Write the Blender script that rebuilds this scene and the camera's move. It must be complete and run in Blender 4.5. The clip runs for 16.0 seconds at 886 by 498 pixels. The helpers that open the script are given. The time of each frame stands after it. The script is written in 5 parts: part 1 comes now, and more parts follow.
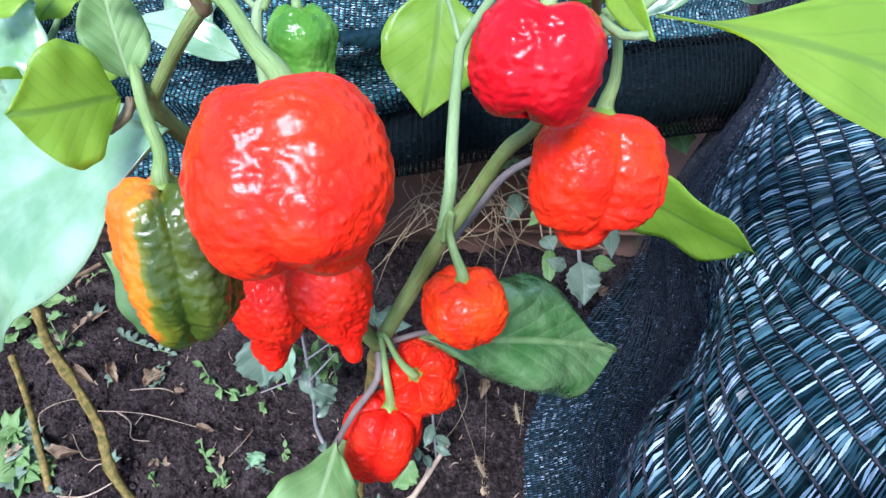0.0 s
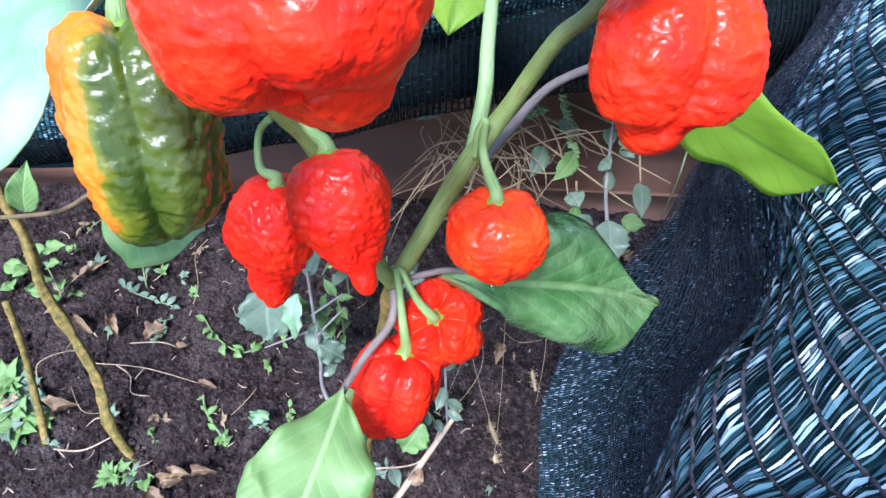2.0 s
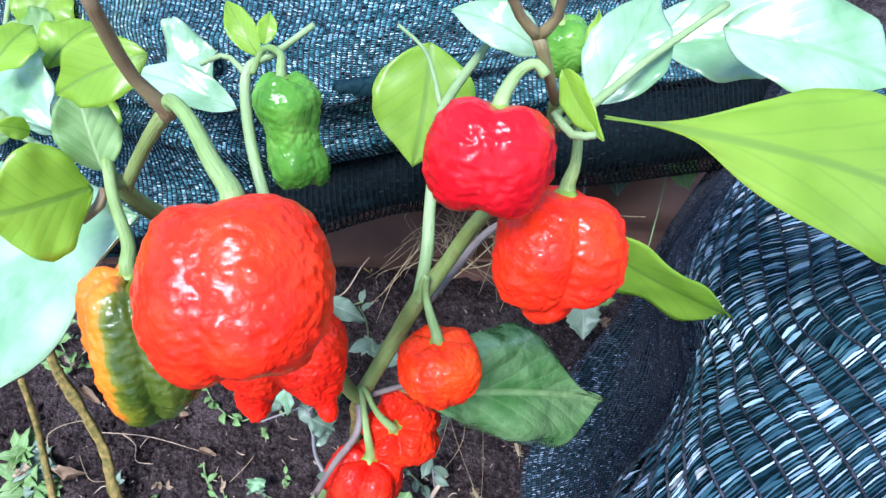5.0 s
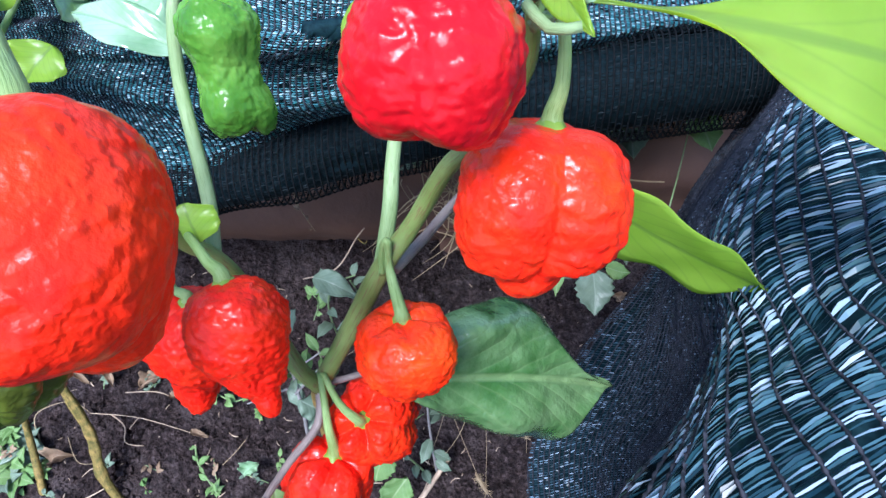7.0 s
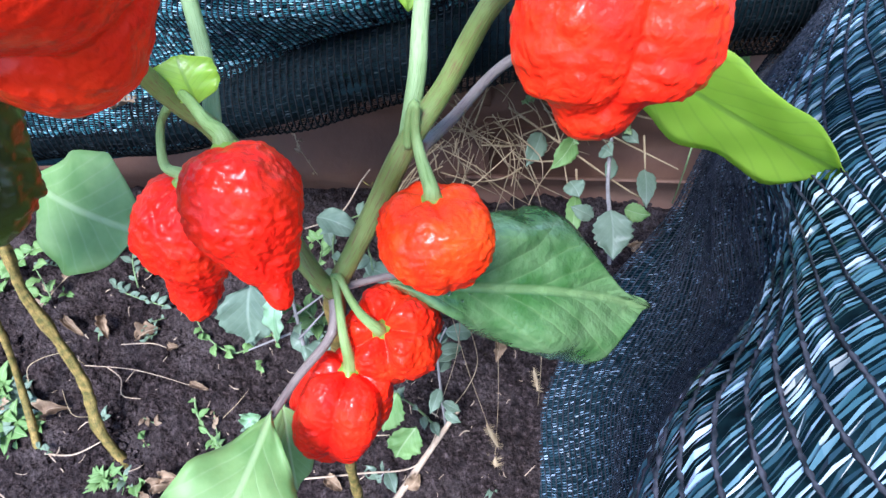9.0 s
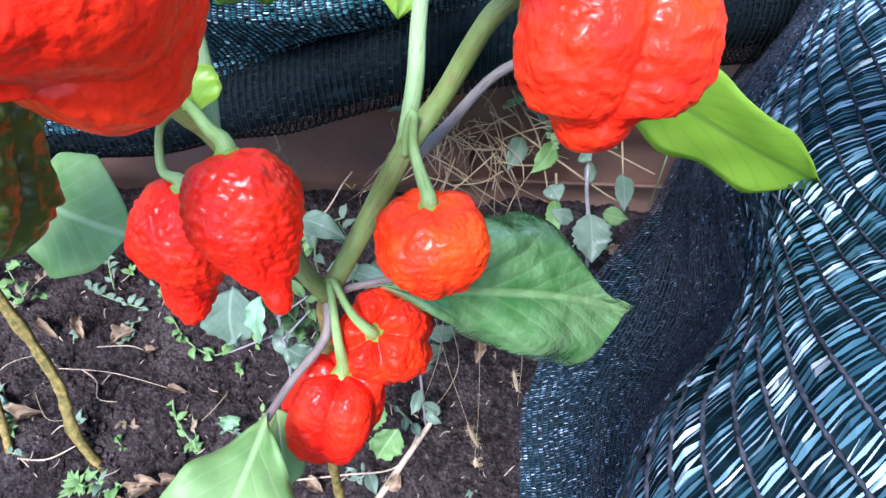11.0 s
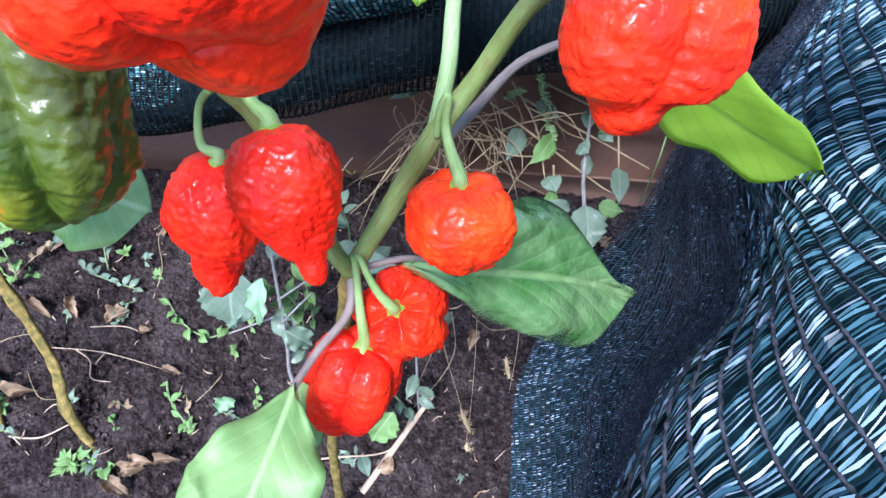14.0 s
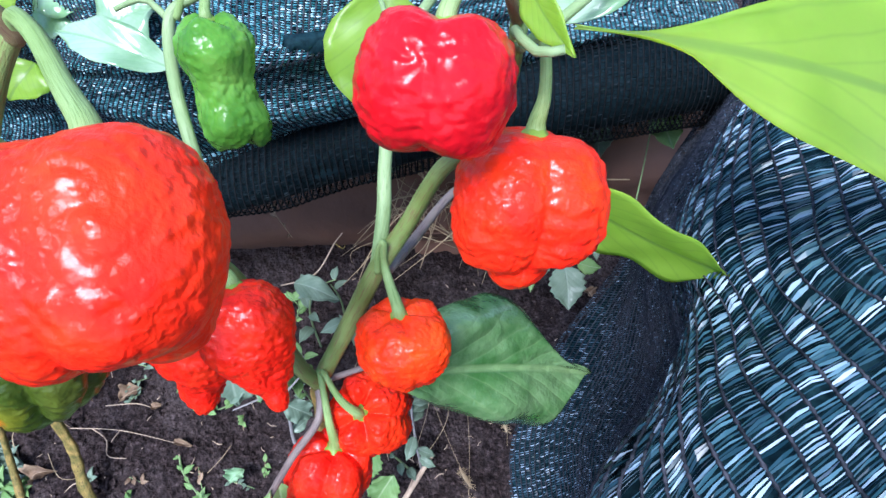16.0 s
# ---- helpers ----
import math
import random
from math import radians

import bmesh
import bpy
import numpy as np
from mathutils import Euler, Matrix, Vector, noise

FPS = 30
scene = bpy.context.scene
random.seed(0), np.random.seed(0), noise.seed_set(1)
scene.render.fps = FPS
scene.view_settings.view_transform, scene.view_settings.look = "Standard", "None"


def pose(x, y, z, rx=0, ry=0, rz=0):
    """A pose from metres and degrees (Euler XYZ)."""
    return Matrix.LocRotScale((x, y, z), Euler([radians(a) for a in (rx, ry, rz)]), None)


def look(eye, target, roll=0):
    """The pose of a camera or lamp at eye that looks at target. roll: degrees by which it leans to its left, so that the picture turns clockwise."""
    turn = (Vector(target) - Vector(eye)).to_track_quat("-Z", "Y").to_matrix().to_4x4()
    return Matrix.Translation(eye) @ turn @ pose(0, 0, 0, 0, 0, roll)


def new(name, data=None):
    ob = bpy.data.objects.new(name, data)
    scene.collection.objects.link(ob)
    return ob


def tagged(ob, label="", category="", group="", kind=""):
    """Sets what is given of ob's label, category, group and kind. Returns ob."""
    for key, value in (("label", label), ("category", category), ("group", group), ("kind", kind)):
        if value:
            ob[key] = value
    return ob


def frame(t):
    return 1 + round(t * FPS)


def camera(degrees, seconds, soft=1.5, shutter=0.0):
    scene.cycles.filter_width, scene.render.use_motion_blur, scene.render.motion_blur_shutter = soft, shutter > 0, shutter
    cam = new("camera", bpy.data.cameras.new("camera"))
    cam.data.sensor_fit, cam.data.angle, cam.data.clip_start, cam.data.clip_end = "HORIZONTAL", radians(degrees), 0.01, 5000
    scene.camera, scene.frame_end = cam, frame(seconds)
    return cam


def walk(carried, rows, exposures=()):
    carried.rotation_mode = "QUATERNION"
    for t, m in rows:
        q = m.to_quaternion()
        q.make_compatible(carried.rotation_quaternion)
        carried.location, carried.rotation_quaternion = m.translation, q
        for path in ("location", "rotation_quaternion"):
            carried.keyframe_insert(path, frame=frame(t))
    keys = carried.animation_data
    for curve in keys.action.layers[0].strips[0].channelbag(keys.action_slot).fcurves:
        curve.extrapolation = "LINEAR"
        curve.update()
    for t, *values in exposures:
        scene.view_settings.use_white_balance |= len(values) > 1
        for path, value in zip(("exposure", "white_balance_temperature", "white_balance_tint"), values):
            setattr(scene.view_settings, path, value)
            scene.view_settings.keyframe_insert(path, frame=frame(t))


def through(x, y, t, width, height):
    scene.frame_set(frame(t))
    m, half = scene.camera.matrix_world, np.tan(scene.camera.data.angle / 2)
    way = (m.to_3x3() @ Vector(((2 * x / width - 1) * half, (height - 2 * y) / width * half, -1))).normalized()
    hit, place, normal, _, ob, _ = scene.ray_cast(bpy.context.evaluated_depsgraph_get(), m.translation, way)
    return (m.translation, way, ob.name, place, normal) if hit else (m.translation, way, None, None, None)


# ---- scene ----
cam = camera(70.0, 16.0)
ROWS = [
    (0, 0.0000, 0.0000, 0.6300, 38.00, -0.00, 0.00),
    (0.5, -0.0051, -0.0001, 0.6129, 37.90, -1.37, 1.33),
    (1, -0.0096, 0.0016, 0.5881, 37.30, -2.39, 2.16),
    (1.5, -0.0106, 0.0030, 0.5812, 36.83, -1.95, 2.78),
    (2, -0.0058, 0.0072, 0.5904, 35.71, -0.20, 1.88),
    (2.5, -0.0081, 0.0124, 0.6066, 37.05, 0.49, 2.49),
    (3, -0.0135, 0.0077, 0.6112, 37.62, -1.32, 3.95),
    (3.5, -0.0169, 0.0046, 0.6186, 38.01, -0.67, 2.95),
    (4, -0.0024, 0.0057, 0.6359, 38.29, -0.12, 1.67),
    (4.5, 0.0056, 0.0061, 0.6420, 38.78, 0.14, 1.39),
    (4.7, 0.0097, 0.0078, 0.6475, 39.08, 0.35, 1.49),
    (6.8, 0.0322, 0.0357, 0.6135, 37.14, 2.53, 2.22),
    (7, 0.0312, 0.0361, 0.6079, 36.86, 2.32, 2.39),
    (7.5, 0.0283, 0.0363, 0.5818, 35.76, 1.87, 2.52),
    (8, 0.0218, 0.0324, 0.5651, 34.61, 1.82, 2.49),
    (8.5, 0.0205, 0.0293, 0.5639, 34.51, 1.80, 2.51),
    (9, 0.0195, 0.0280, 0.5696, 34.77, 2.07, 2.35),
    (9.2, 0.0155, 0.0272, 0.5714, 34.89, 1.91, 2.60),
    (11.3, 0.0136, 0.0259, 0.5743, 34.80, -0.70, 0.90),
    (11.5, 0.0141, 0.0247, 0.5709, 34.70, -1.62, 1.16),
    (12, 0.0069, 0.0172, 0.5739, 34.09, -4.72, 1.25),
    (12.5, 0.0043, 0.0116, 0.5837, 33.29, -3.23, -1.55),
    (13, 0.0027, 0.0098, 0.5820, 33.54, -3.33, -0.19),
    (13.5, 0.0036, 0.0116, 0.5808, 33.88, -2.87, 1.46),
    (14, 0.0004, 0.0178, 0.5782, 34.16, -2.04, 1.40),
    (14.5, 0.0022, 0.0171, 0.6107, 35.98, -0.53, 0.24),
    (15, 0.0054, 0.0162, 0.6239, 36.77, 0.20, 0.60),
    (15.5, 0.0130, 0.0198, 0.6259, 37.14, 0.60, 0.12),
    (16, 0.0242, 0.0256, 0.6200, 37.02, 1.21, -0.91),
]
walk(cam, [(t, pose(*r)) for t, *r in ROWS], [(0, 1.32, 5480, 14), (0.5, 1.30, 5480, 14), (1, 1.45, 5480, 14), (2, 1.70, 5480, 14), (2.5, 1.70, 5480, 14), (3.5, 1.60, 5480, 14), (4.7, 1.52, 5480, 14), (7, 1.43, 5480, 14), (8, 1.70, 5480, 14), (14, 1.80, 5480, 14), (14.6, 1.72, 5480, 14), (15.2, 1.72, 5480, 14), (16, 1.43, 5480, 14)])

# ---- light: an overcast day, soft bright sky overhead ----
world = bpy.data.worlds.new("overcast_sky")
scene.world = world
world.use_nodes = True
wn, wl = world.node_tree.nodes, world.node_tree.links
sky = wn.new("ShaderNodeTexSky")
sky.sky_type, sky.sun_disc = "NISHITA", False
sky.sun_elevation, sky.sun_rotation = radians(58), radians(200)
soft_sky = wn.new("ShaderNodeHueSaturation")
soft_sky.inputs["Saturation"].default_value = 1.0
wl.new(sky.outputs[0], soft_sky.inputs["Color"])
wl.new(soft_sky.outputs[0], wn["Background"].inputs["Color"])
wn["Background"].inputs["Strength"].default_value = 0.1
sun = new("sun", bpy.data.lights.new("sun", "SUN"))
sun.data.energy, sun.data.angle, sun.data.color = 2.5, radians(20), (1.0, 0.98, 0.95)
sun.matrix_world = look((-0.3, -0.85, 1.6), (0, 0, 0))


# ---- materials ----
def material(name, rough=0.5, spec=0.5):
    m = bpy.data.materials.new(name)
    m.use_nodes = True
    b = m.node_tree.nodes["Principled BSDF"]
    b.inputs["Roughness"].default_value = rough
    b.inputs["Specular IOR Level"].default_value = spec
    return m, m.node_tree.nodes, m.node_tree.links, b


def noise_tex(n, l, scale, detail=4, rough=0.55, vec=None, kind="Object"):
    t = n.new("ShaderNodeTexNoise")
    t.inputs["Scale"].default_value, t.inputs["Detail"].default_value, t.inputs["Roughness"].default_value = scale, detail, rough
    if vec is None:
        c = n.new("ShaderNodeTexCoord")
        vec = c.outputs[kind]
    l.new(vec, t.inputs["Vector"])
    return t


def ramp(n, l, src, stops):
    r = n.new("ShaderNodeValToRGB")
    e = r.color_ramp.elements
    while len(e) < len(stops):
        e.new(0.5)
    for k, (p, c) in zip(e, stops):
        k.position, k.color = p, (*c, 1)
    l.new(src, r.inputs["Fac"])
    return r


def mixed(n, l, fac, a, b, mode="MIX"):
    m = n.new("ShaderNodeMix")
    m.data_type, m.blend_type = "RGBA", mode
    for src, socket in ((fac, m.inputs[0]), (a, m.inputs[6]), (b, m.inputs[7])):
        if isinstance(src, bpy.types.NodeSocket):
            l.new(src, socket)
        elif isinstance(src, tuple):
            socket.default_value = (*src, 1)
        else:
            socket.default_value = src
    return m.outputs[2]


def bumped(n, l, b, height, strength, distance):
    p = n.new("ShaderNodeBump")
    p.inputs["Strength"].default_value, p.inputs["Distance"].default_value = strength, distance
    l.new(height, p.inputs["Height"])
    l.new(p.outputs[0], b.inputs["Normal"])
    return p


def calc(n, l, op, a, b=None, c=None):
    m = n.new("ShaderNodeMath")
    m.operation = op
    for i, v in enumerate((a, b, c)):
        if v is None:
            continue
        if isinstance(v, bpy.types.NodeSocket):
            l.new(v, m.inputs[i])
        else:
            m.inputs[i].default_value = v
    return m.outputs[0]


def skin_relief(n, l, b, strength):
    """Pimples and fine creases of a hot pepper's skin."""
    fine = noise_tex(n, l, 620, 3)
    cells = n.new("ShaderNodeTexVoronoi")
    cells.feature = "SMOOTH_F1"
    cells.inputs["Scale"].default_value, cells.inputs["Smoothness"].default_value = 430, 0.7
    warp = noise_tex(n, l, 150, 3)
    l.new(mixed(n, l, 0.006, n.new("ShaderNodeTexCoord").outputs["Object"], warp.outputs[1], "ADD"), cells.inputs["Vector"])
    relief = calc(n, l, "SUBTRACT", calc(n, l, "MULTIPLY", fine.outputs[0], 0.4), calc(n, l, "MULTIPLY", cells.outputs["Distance"], 0.8))
    relief = calc(n, l, "ADD", relief, calc(n, l, "MULTIPLY", noise_tex(n, l, 210, 3).outputs[0], 0.9))
    bumped(n, l, b, relief, strength, 0.001)


def pepper_skin(name, dark, mid, light, rough=0.34, strength=0.8):
    m, n, l, b = material(name, rough, 0.12)
    a = noise_tex(n, l, 70, 5)
    r = ramp(n, l, a.outputs[0], [(0.3, dark), (0.5, mid), (0.72, light)])
    l.new(r.outputs[0], b.inputs["Base Color"])
    skin_relief(n, l, b, strength)
    b.inputs["Subsurface Weight"].default_value = 0.06
    b.inputs["Subsurface Radius"].default_value = (0.004, 0.001, 0.0005)
    b.inputs["Subsurface Scale"].default_value = 0.6
    b.inputs["Coat Weight"].default_value, b.inputs["Coat Roughness"].default_value = 0.28, 0.17
    return m


RED = pepper_skin("red_pepper_skin", (0.66, 0.008, 0.003), (0.8, 0.018, 0.004), (0.88, 0.035, 0.006))
CRIMSON = pepper_skin("crimson_pepper_skin", (0.46, 0.003, 0.008), (0.58, 0.006, 0.012), (0.66, 0.01, 0.016), 0.28, 0.4)
ORANGE_RED = pepper_skin("orange_red_pepper_skin", (0.78, 0.02, 0.003), (0.88, 0.045, 0.004), (0.93, 0.085, 0.006))
SCARLET = pepper_skin("scarlet_pepper_skin", (0.76, 0.012, 0.003), (0.87, 0.026, 0.004), (0.92, 0.045, 0.006))
GREEN_FRUIT = pepper_skin("green_pepper_skin", (0.05, 0.16, 0.015), (0.1, 0.26, 0.03), (0.17, 0.35, 0.06), 0.2, 0.25)


def turning_skin():
    """Half ripe: orange on one flank, olive green on the other, with streaks between."""
    m, n, l, b = material("half_ripe_pepper_skin", 0.32, 0.3)
    c = n.new("ShaderNodeTexCoord")
    s = n.new("ShaderNodeSeparateXYZ")
    l.new(c.outputs["Object"], s.inputs[0])
    a = noise_tex(n, l, 70, 5)
    side = calc(n, l, "ADD", calc(n, l, "MULTIPLY", s.outputs[0], 38.0), calc(n, l, "MULTIPLY", a.outputs[0], 0.9))
    r = ramp(n, l, side, [(0.02, (0.9, 0.15, 0.008)), (0.27, (0.85, 0.2, 0.01)), (0.36, (0.16, 0.17, 0.01)), (0.5, (0.045, 0.075, 0.007)), (0.75, (0.075, 0.1, 0.01)), (0.95, (0.05, 0.06, 0.008))])
    l.new(r.outputs[0], b.inputs["Base Color"])
    skin_relief(n, l, b, 0.45)
    b.inputs["Coat Weight"].default_value, b.inputs["Coat Roughness"].default_value = 0.4, 0.2
    return m


TURNING = turning_skin()


def leaf_green(name, dark, light, vein, through, rough=0.38, blotch=0.5, gloss=0.2, pucker=0.0012):
    """A leaf with a pale midrib, curved side veins and blotches; lets some light through."""
    m, n, l, b = material(name, rough, 0.5)
    c = n.new("ShaderNodeTexCoord")
    s = n.new("ShaderNodeSeparateXYZ")
    l.new(c.outputs["UV"], s.inputs[0])
    across = calc(n, l, "ABSOLUTE", calc(n, l, "SUBTRACT", s.outputs[0], 0.5))
    warp = noise_tex(n, l, 60, 3)
    lane = calc(n, l, "SUBTRACT", s.outputs[1], calc(n, l, "MULTIPLY", calc(n, l, "POWER", across, 0.8), 0.75))
    lane = calc(n, l, "ADD", lane, calc(n, l, "MULTIPLY", warp.outputs[0], 0.05))
    wave = calc(n, l, "ABSOLUTE", calc(n, l, "SUBTRACT", calc(n, l, "FRACT", calc(n, l, "MULTIPLY", lane, 7.5)), 0.5))
    side = ramp(n, l, wave, [(0.0, (1, 1, 1)), (0.05, (0.5, 0.5, 0.5)), (0.12, (0, 0, 0))])
    mid = ramp(n, l, across, [(0.0, (1, 1, 1)), (0.018, (0.8, 0.8, 0.8)), (0.035, (0, 0, 0))])
    veins = calc(n, l, "MAXIMUM", calc(n, l, "MULTIPLY", side.outputs[0], 0.34), mid.outputs[0])
    big = noise_tex(n, l, 45, 4)
    fine = noise_tex(n, l, 600, 3)
    col = mixed(n, l, ramp(n, l, big.outputs[0], [(0.36, (0, 0, 0)), (0.64, (1, 1, 1))]).outputs[0], dark, light)
    col = mixed(n, l, calc(n, l, "MULTIPLY", fine.outputs[0], 0.25), col, dark)
    col = mixed(n, l, calc(n, l, "MULTIPLY", veins, 0.7), col, vein)
    l.new(col, b.inputs["Base Color"])
    puff = calc(n, l, "MULTIPLY", calc(n, l, "POWER", calc(n, l, "MULTIPLY", wave, 2.0), 0.6), 0.35)
    high = calc(n, l, "ADD", calc(n, l, "SUBTRACT", puff, calc(n, l, "MULTIPLY", mid.outputs[0], 0.6)), calc(n, l, "ADD", calc(n, l, "MULTIPLY", fine.outputs[0], 0.12), calc(n, l, "MULTIPLY", noise_tex(n, l, 140, 3).outputs[0], 0.9)))
    bumped(n, l, b, high, 0.32, pucker)
    b.inputs["Coat Weight"].default_value, b.inputs["Coat Roughness"].default_value = gloss, 0.18
    t = n.new("ShaderNodeBsdfTranslucent")
    l.new(mixed(n, l, calc(n, l, "MULTIPLY", veins, 0.6), through, dark), t.inputs["Color"])
    mix = n.new("ShaderNodeMixShader")
    mix.inputs[0].default_value = blotch
    l.new(b.outputs[0], mix.inputs[1])
    l.new(t.outputs[0], mix.inputs[2])
    l.new(mix.outputs[0], n["Material Output"].inputs["Surface"])
    return m


LEAF_DARK = leaf_green("dark_wet_leaf", (0.05, 0.14, 0.035), (0.18, 0.3, 0.13), (0.22, 0.34, 0.14), (0.12, 0.3, 0.03), 0.17, 0.08, 1.0, 0.009)
LEAF_MID = leaf_green("green_leaf", (0.12, 0.24, 0.06), (0.24, 0.38, 0.13), (0.38, 0.5, 0.24), (0.3, 0.55, 0.1), 0.58, 0.2, 0.04, 0.0014)
LEAF_LIME = leaf_green("young_lime_leaf", (0.26, 0.42, 0.05), (0.38, 0.55, 0.09), (0.26, 0.42, 0.08), (0.78, 0.95, 0.14), 0.4, 0.58, 0.3, 0.0006)
# Pale leaves; for the bright upper ones sky glare is in the base colour.
LEAF_PALE = leaf_green("pale_and_glare_leaf", (0.19, 0.36, 0.17), (0.44, 0.6, 0.41), (0.22, 0.4, 0.18), (0.4, 0.65, 0.25), 0.22, 0.2, 0.9)
LEAF_GREY = leaf_green("grey_green_weed_leaf", (0.12, 0.18, 0.12), (0.22, 0.3, 0.21), (0.32, 0.4, 0.3), (0.2, 0.32, 0.12), 0.6, 0.2)
LEAF_DRY = leaf_green("dry_brown_leaf", (0.14, 0.085, 0.05), (0.42, 0.29, 0.18), (0.48, 0.36, 0.24), (0.3, 0.18, 0.08), 0.8, 0.15)


def stalk(name, a, b_, c, rough=0.45, scale=60):
    m, n, l, b = material(name, rough, 0.4)
    co = n.new("ShaderNodeTexCoord")
    mp = n.new("ShaderNodeMapping")
    l.new(co.outputs["UV"], mp.inputs[0])
    mp.inputs["Scale"].default_value = (9, 1.2, 1)
    s = noise_tex(n, l, 2.2, 4, vec=mp.outputs[0])
    g = noise_tex(n, l, scale, 4)
    col = mixed(n, l, ramp(n, l, g.outputs[0], [(0.35, (0, 0, 0)), (0.7, (1, 1, 1))]).outputs[0], a, b_)
    col = mixed(n, l, ramp(n, l, s.outputs[0], [(0.52, (0, 0, 0)), (0.68, (0.8, 0.8, 0.8))]).outputs[0], col, c)
    l.new(col, b.inputs["Base Color"])
    bumped(n, l, b, s.outputs[0], 0.45, 0.0007)
    return m


STEM_GREEN = stalk("green_stem", (0.15, 0.21, 0.05), (0.24, 0.31, 0.1), (0.17, 0.075, 0.045))
STEM_PALE = stalk("pale_green_stem", (0.22, 0.32, 0.13), (0.3, 0.4, 0.19), (0.16, 0.24, 0.08))
STEM_RED = stalk("reddish_stem", (0.16, 0.1, 0.06), (0.22, 0.19, 0.08), (0.14, 0.05, 0.05))
PEDICEL = stalk("pepper_pedicel", (0.18, 0.28, 0.08), (0.3, 0.42, 0.16), (0.12, 0.2, 0.04))
CALYX = stalk("pepper_calyx", (0.16, 0.27, 0.03), (0.24, 0.36, 0.06), (0.12, 0.2, 0.02))
WOOD = stalk("ochre_bark", (0.11, 0.1, 0.02), (0.38, 0.25, 0.07), (0.03, 0.018, 0.01), 0.7, 170)
TWIG = stalk("pale_dry_twig", (0.4, 0.29, 0.2), (0.58, 0.45, 0.33), (0.28, 0.19, 0.13), 0.8, 120)
STRAW = stalk("dry_grass", (0.36, 0.26, 0.15), (0.5, 0.39, 0.24), (0.22, 0.14, 0.08), 0.7, 90)
PURPLE = stalk("purple_stem", (0.17, 0.13, 0.12), (0.27, 0.22, 0.19), (0.11, 0.075, 0.075))
GREY_STEM = stalk("grey_weed_stem", (0.26, 0.24, 0.23), (0.38, 0.35, 0.34), (0.18, 0.15, 0.16), 0.7)


def soil():
    m, n, l, b = material("damp_dark_soil", 0.9, 0.15)
    a = noise_tex(n, l, 9, 6)
    f = noise_tex(n, l, 160, 8, 0.7)
    v = n.new("ShaderNodeTexVoronoi")
    v.inputs["Scale"].default_value = 260
    l.new(n.new("ShaderNodeTexCoord").outputs["Object"], v.inputs["Vector"])
    # Low points of the relief noise are coloured near-black, as crevice shade.
    col = ramp(n, l, f.outputs[0], [(0.36, (0.01, 0.0065, 0.0065)), (0.5, (0.046, 0.031, 0.03)), (0.62, (0.13, 0.092, 0.09)), (0.74, (0.34, 0.28, 0.28))])
    col = mixed(n, l, calc(n, l, "MULTIPLY", a.outputs[0], 0.3), col.outputs[0], (0.045, 0.031, 0.032))
    dry = ramp(n, l, noise_tex(n, l, 22, 7, 0.65).outputs[0], [(0.48, (0, 0, 0)), (0.68, (0.75, 0.75, 0.75))])
    grain = ramp(n, l, noise_tex(n, l, 330, 4, 0.7).outputs[0], [(0.35, (0.05, 0.036, 0.034)), (0.65, (0.24, 0.185, 0.18))])
    col = mixed(n, l, dry.outputs[0], col, grain.outputs[0])
    l.new(col, b.inputs["Base Color"])
    tiny = noise_tex(n, l, 480, 4, 0.7)
    h = calc(n, l, "ADD", calc(n, l, "MULTIPLY", f.outputs[0], 1.0), calc(n, l, "MULTIPLY", v.outputs["Distance"], 0.7))
    h = calc(n, l, "ADD", h, calc(n, l, "MULTIPLY", tiny.outputs[0], 0.5))
    bumped(n, l, b, h, 1.0, 0.011)
    return m


SOIL = soil()


def clay():
    m, n, l, b = material("weathered_brown_sheet", 0.7, 0.35)
    a = noise_tex(n, l, 7, 5)
    f = noise_tex(n, l, 90, 6, 0.65)
    col = ramp(n, l, a.outputs[0], [(0.3, (0.085, 0.04, 0.024)), (0.55, (0.17, 0.082, 0.05)), (0.75, (0.26, 0.145, 0.092))])
    col = mixed(n, l, calc(n, l, "MULTIPLY", f.outputs[0], 0.5), col.outputs[0], (0.1, 0.055, 0.045))
    l.new(col, b.inputs["Base Color"])
    bumped(n, l, b, f.outputs[0], 0.5, 0.002)
    return m


CLAY = clay()


def net_tape(name, shades, rough=0.32, spec=0.4):
    """Flat plastic tapes: most dark blue-green, some clear film with painted pale sky shine."""
    m, n, l, b = material(name, rough, spec)
    g = n.new("ShaderNodeNewGeometry")
    r = ramp(n, l, g.outputs["Random Per Island"], shades)
    l.new(r.outputs[0], b.inputs["Base Color"])
    return m


def net_dark(name, c1, c2):
    m, n, l, b = material(name, 0.8, 0.12)
    r = ramp(n, l, noise_tex(n, l, 300, 3).outputs[0], [(0.35, c1), (0.65, c2)])
    l.new(r.outputs[0], b.inputs["Base Color"])
    return m


TAPE = net_tape("shade_net_tape", [(0.0, (0.008, 0.03, 0.046)), (0.3, (0.022, 0.068, 0.092)), (0.58, (0.075, 0.16, 0.205)), (0.74, (0.19, 0.29, 0.38)), (1.0, (0.42, 0.52, 0.64))])
# Dimmed copy of the net tape: shade of the folds put into colour.
TAPE_FOLD_SHADE = net_tape("net_tape_fold_shade", [(0.0, (0.005, 0.015, 0.022)), (0.4, (0.014, 0.04, 0.056)), (0.65, (0.05, 0.1, 0.14)), (0.85, (0.15, 0.23, 0.31)), (1.0, (0.36, 0.44, 0.54))])
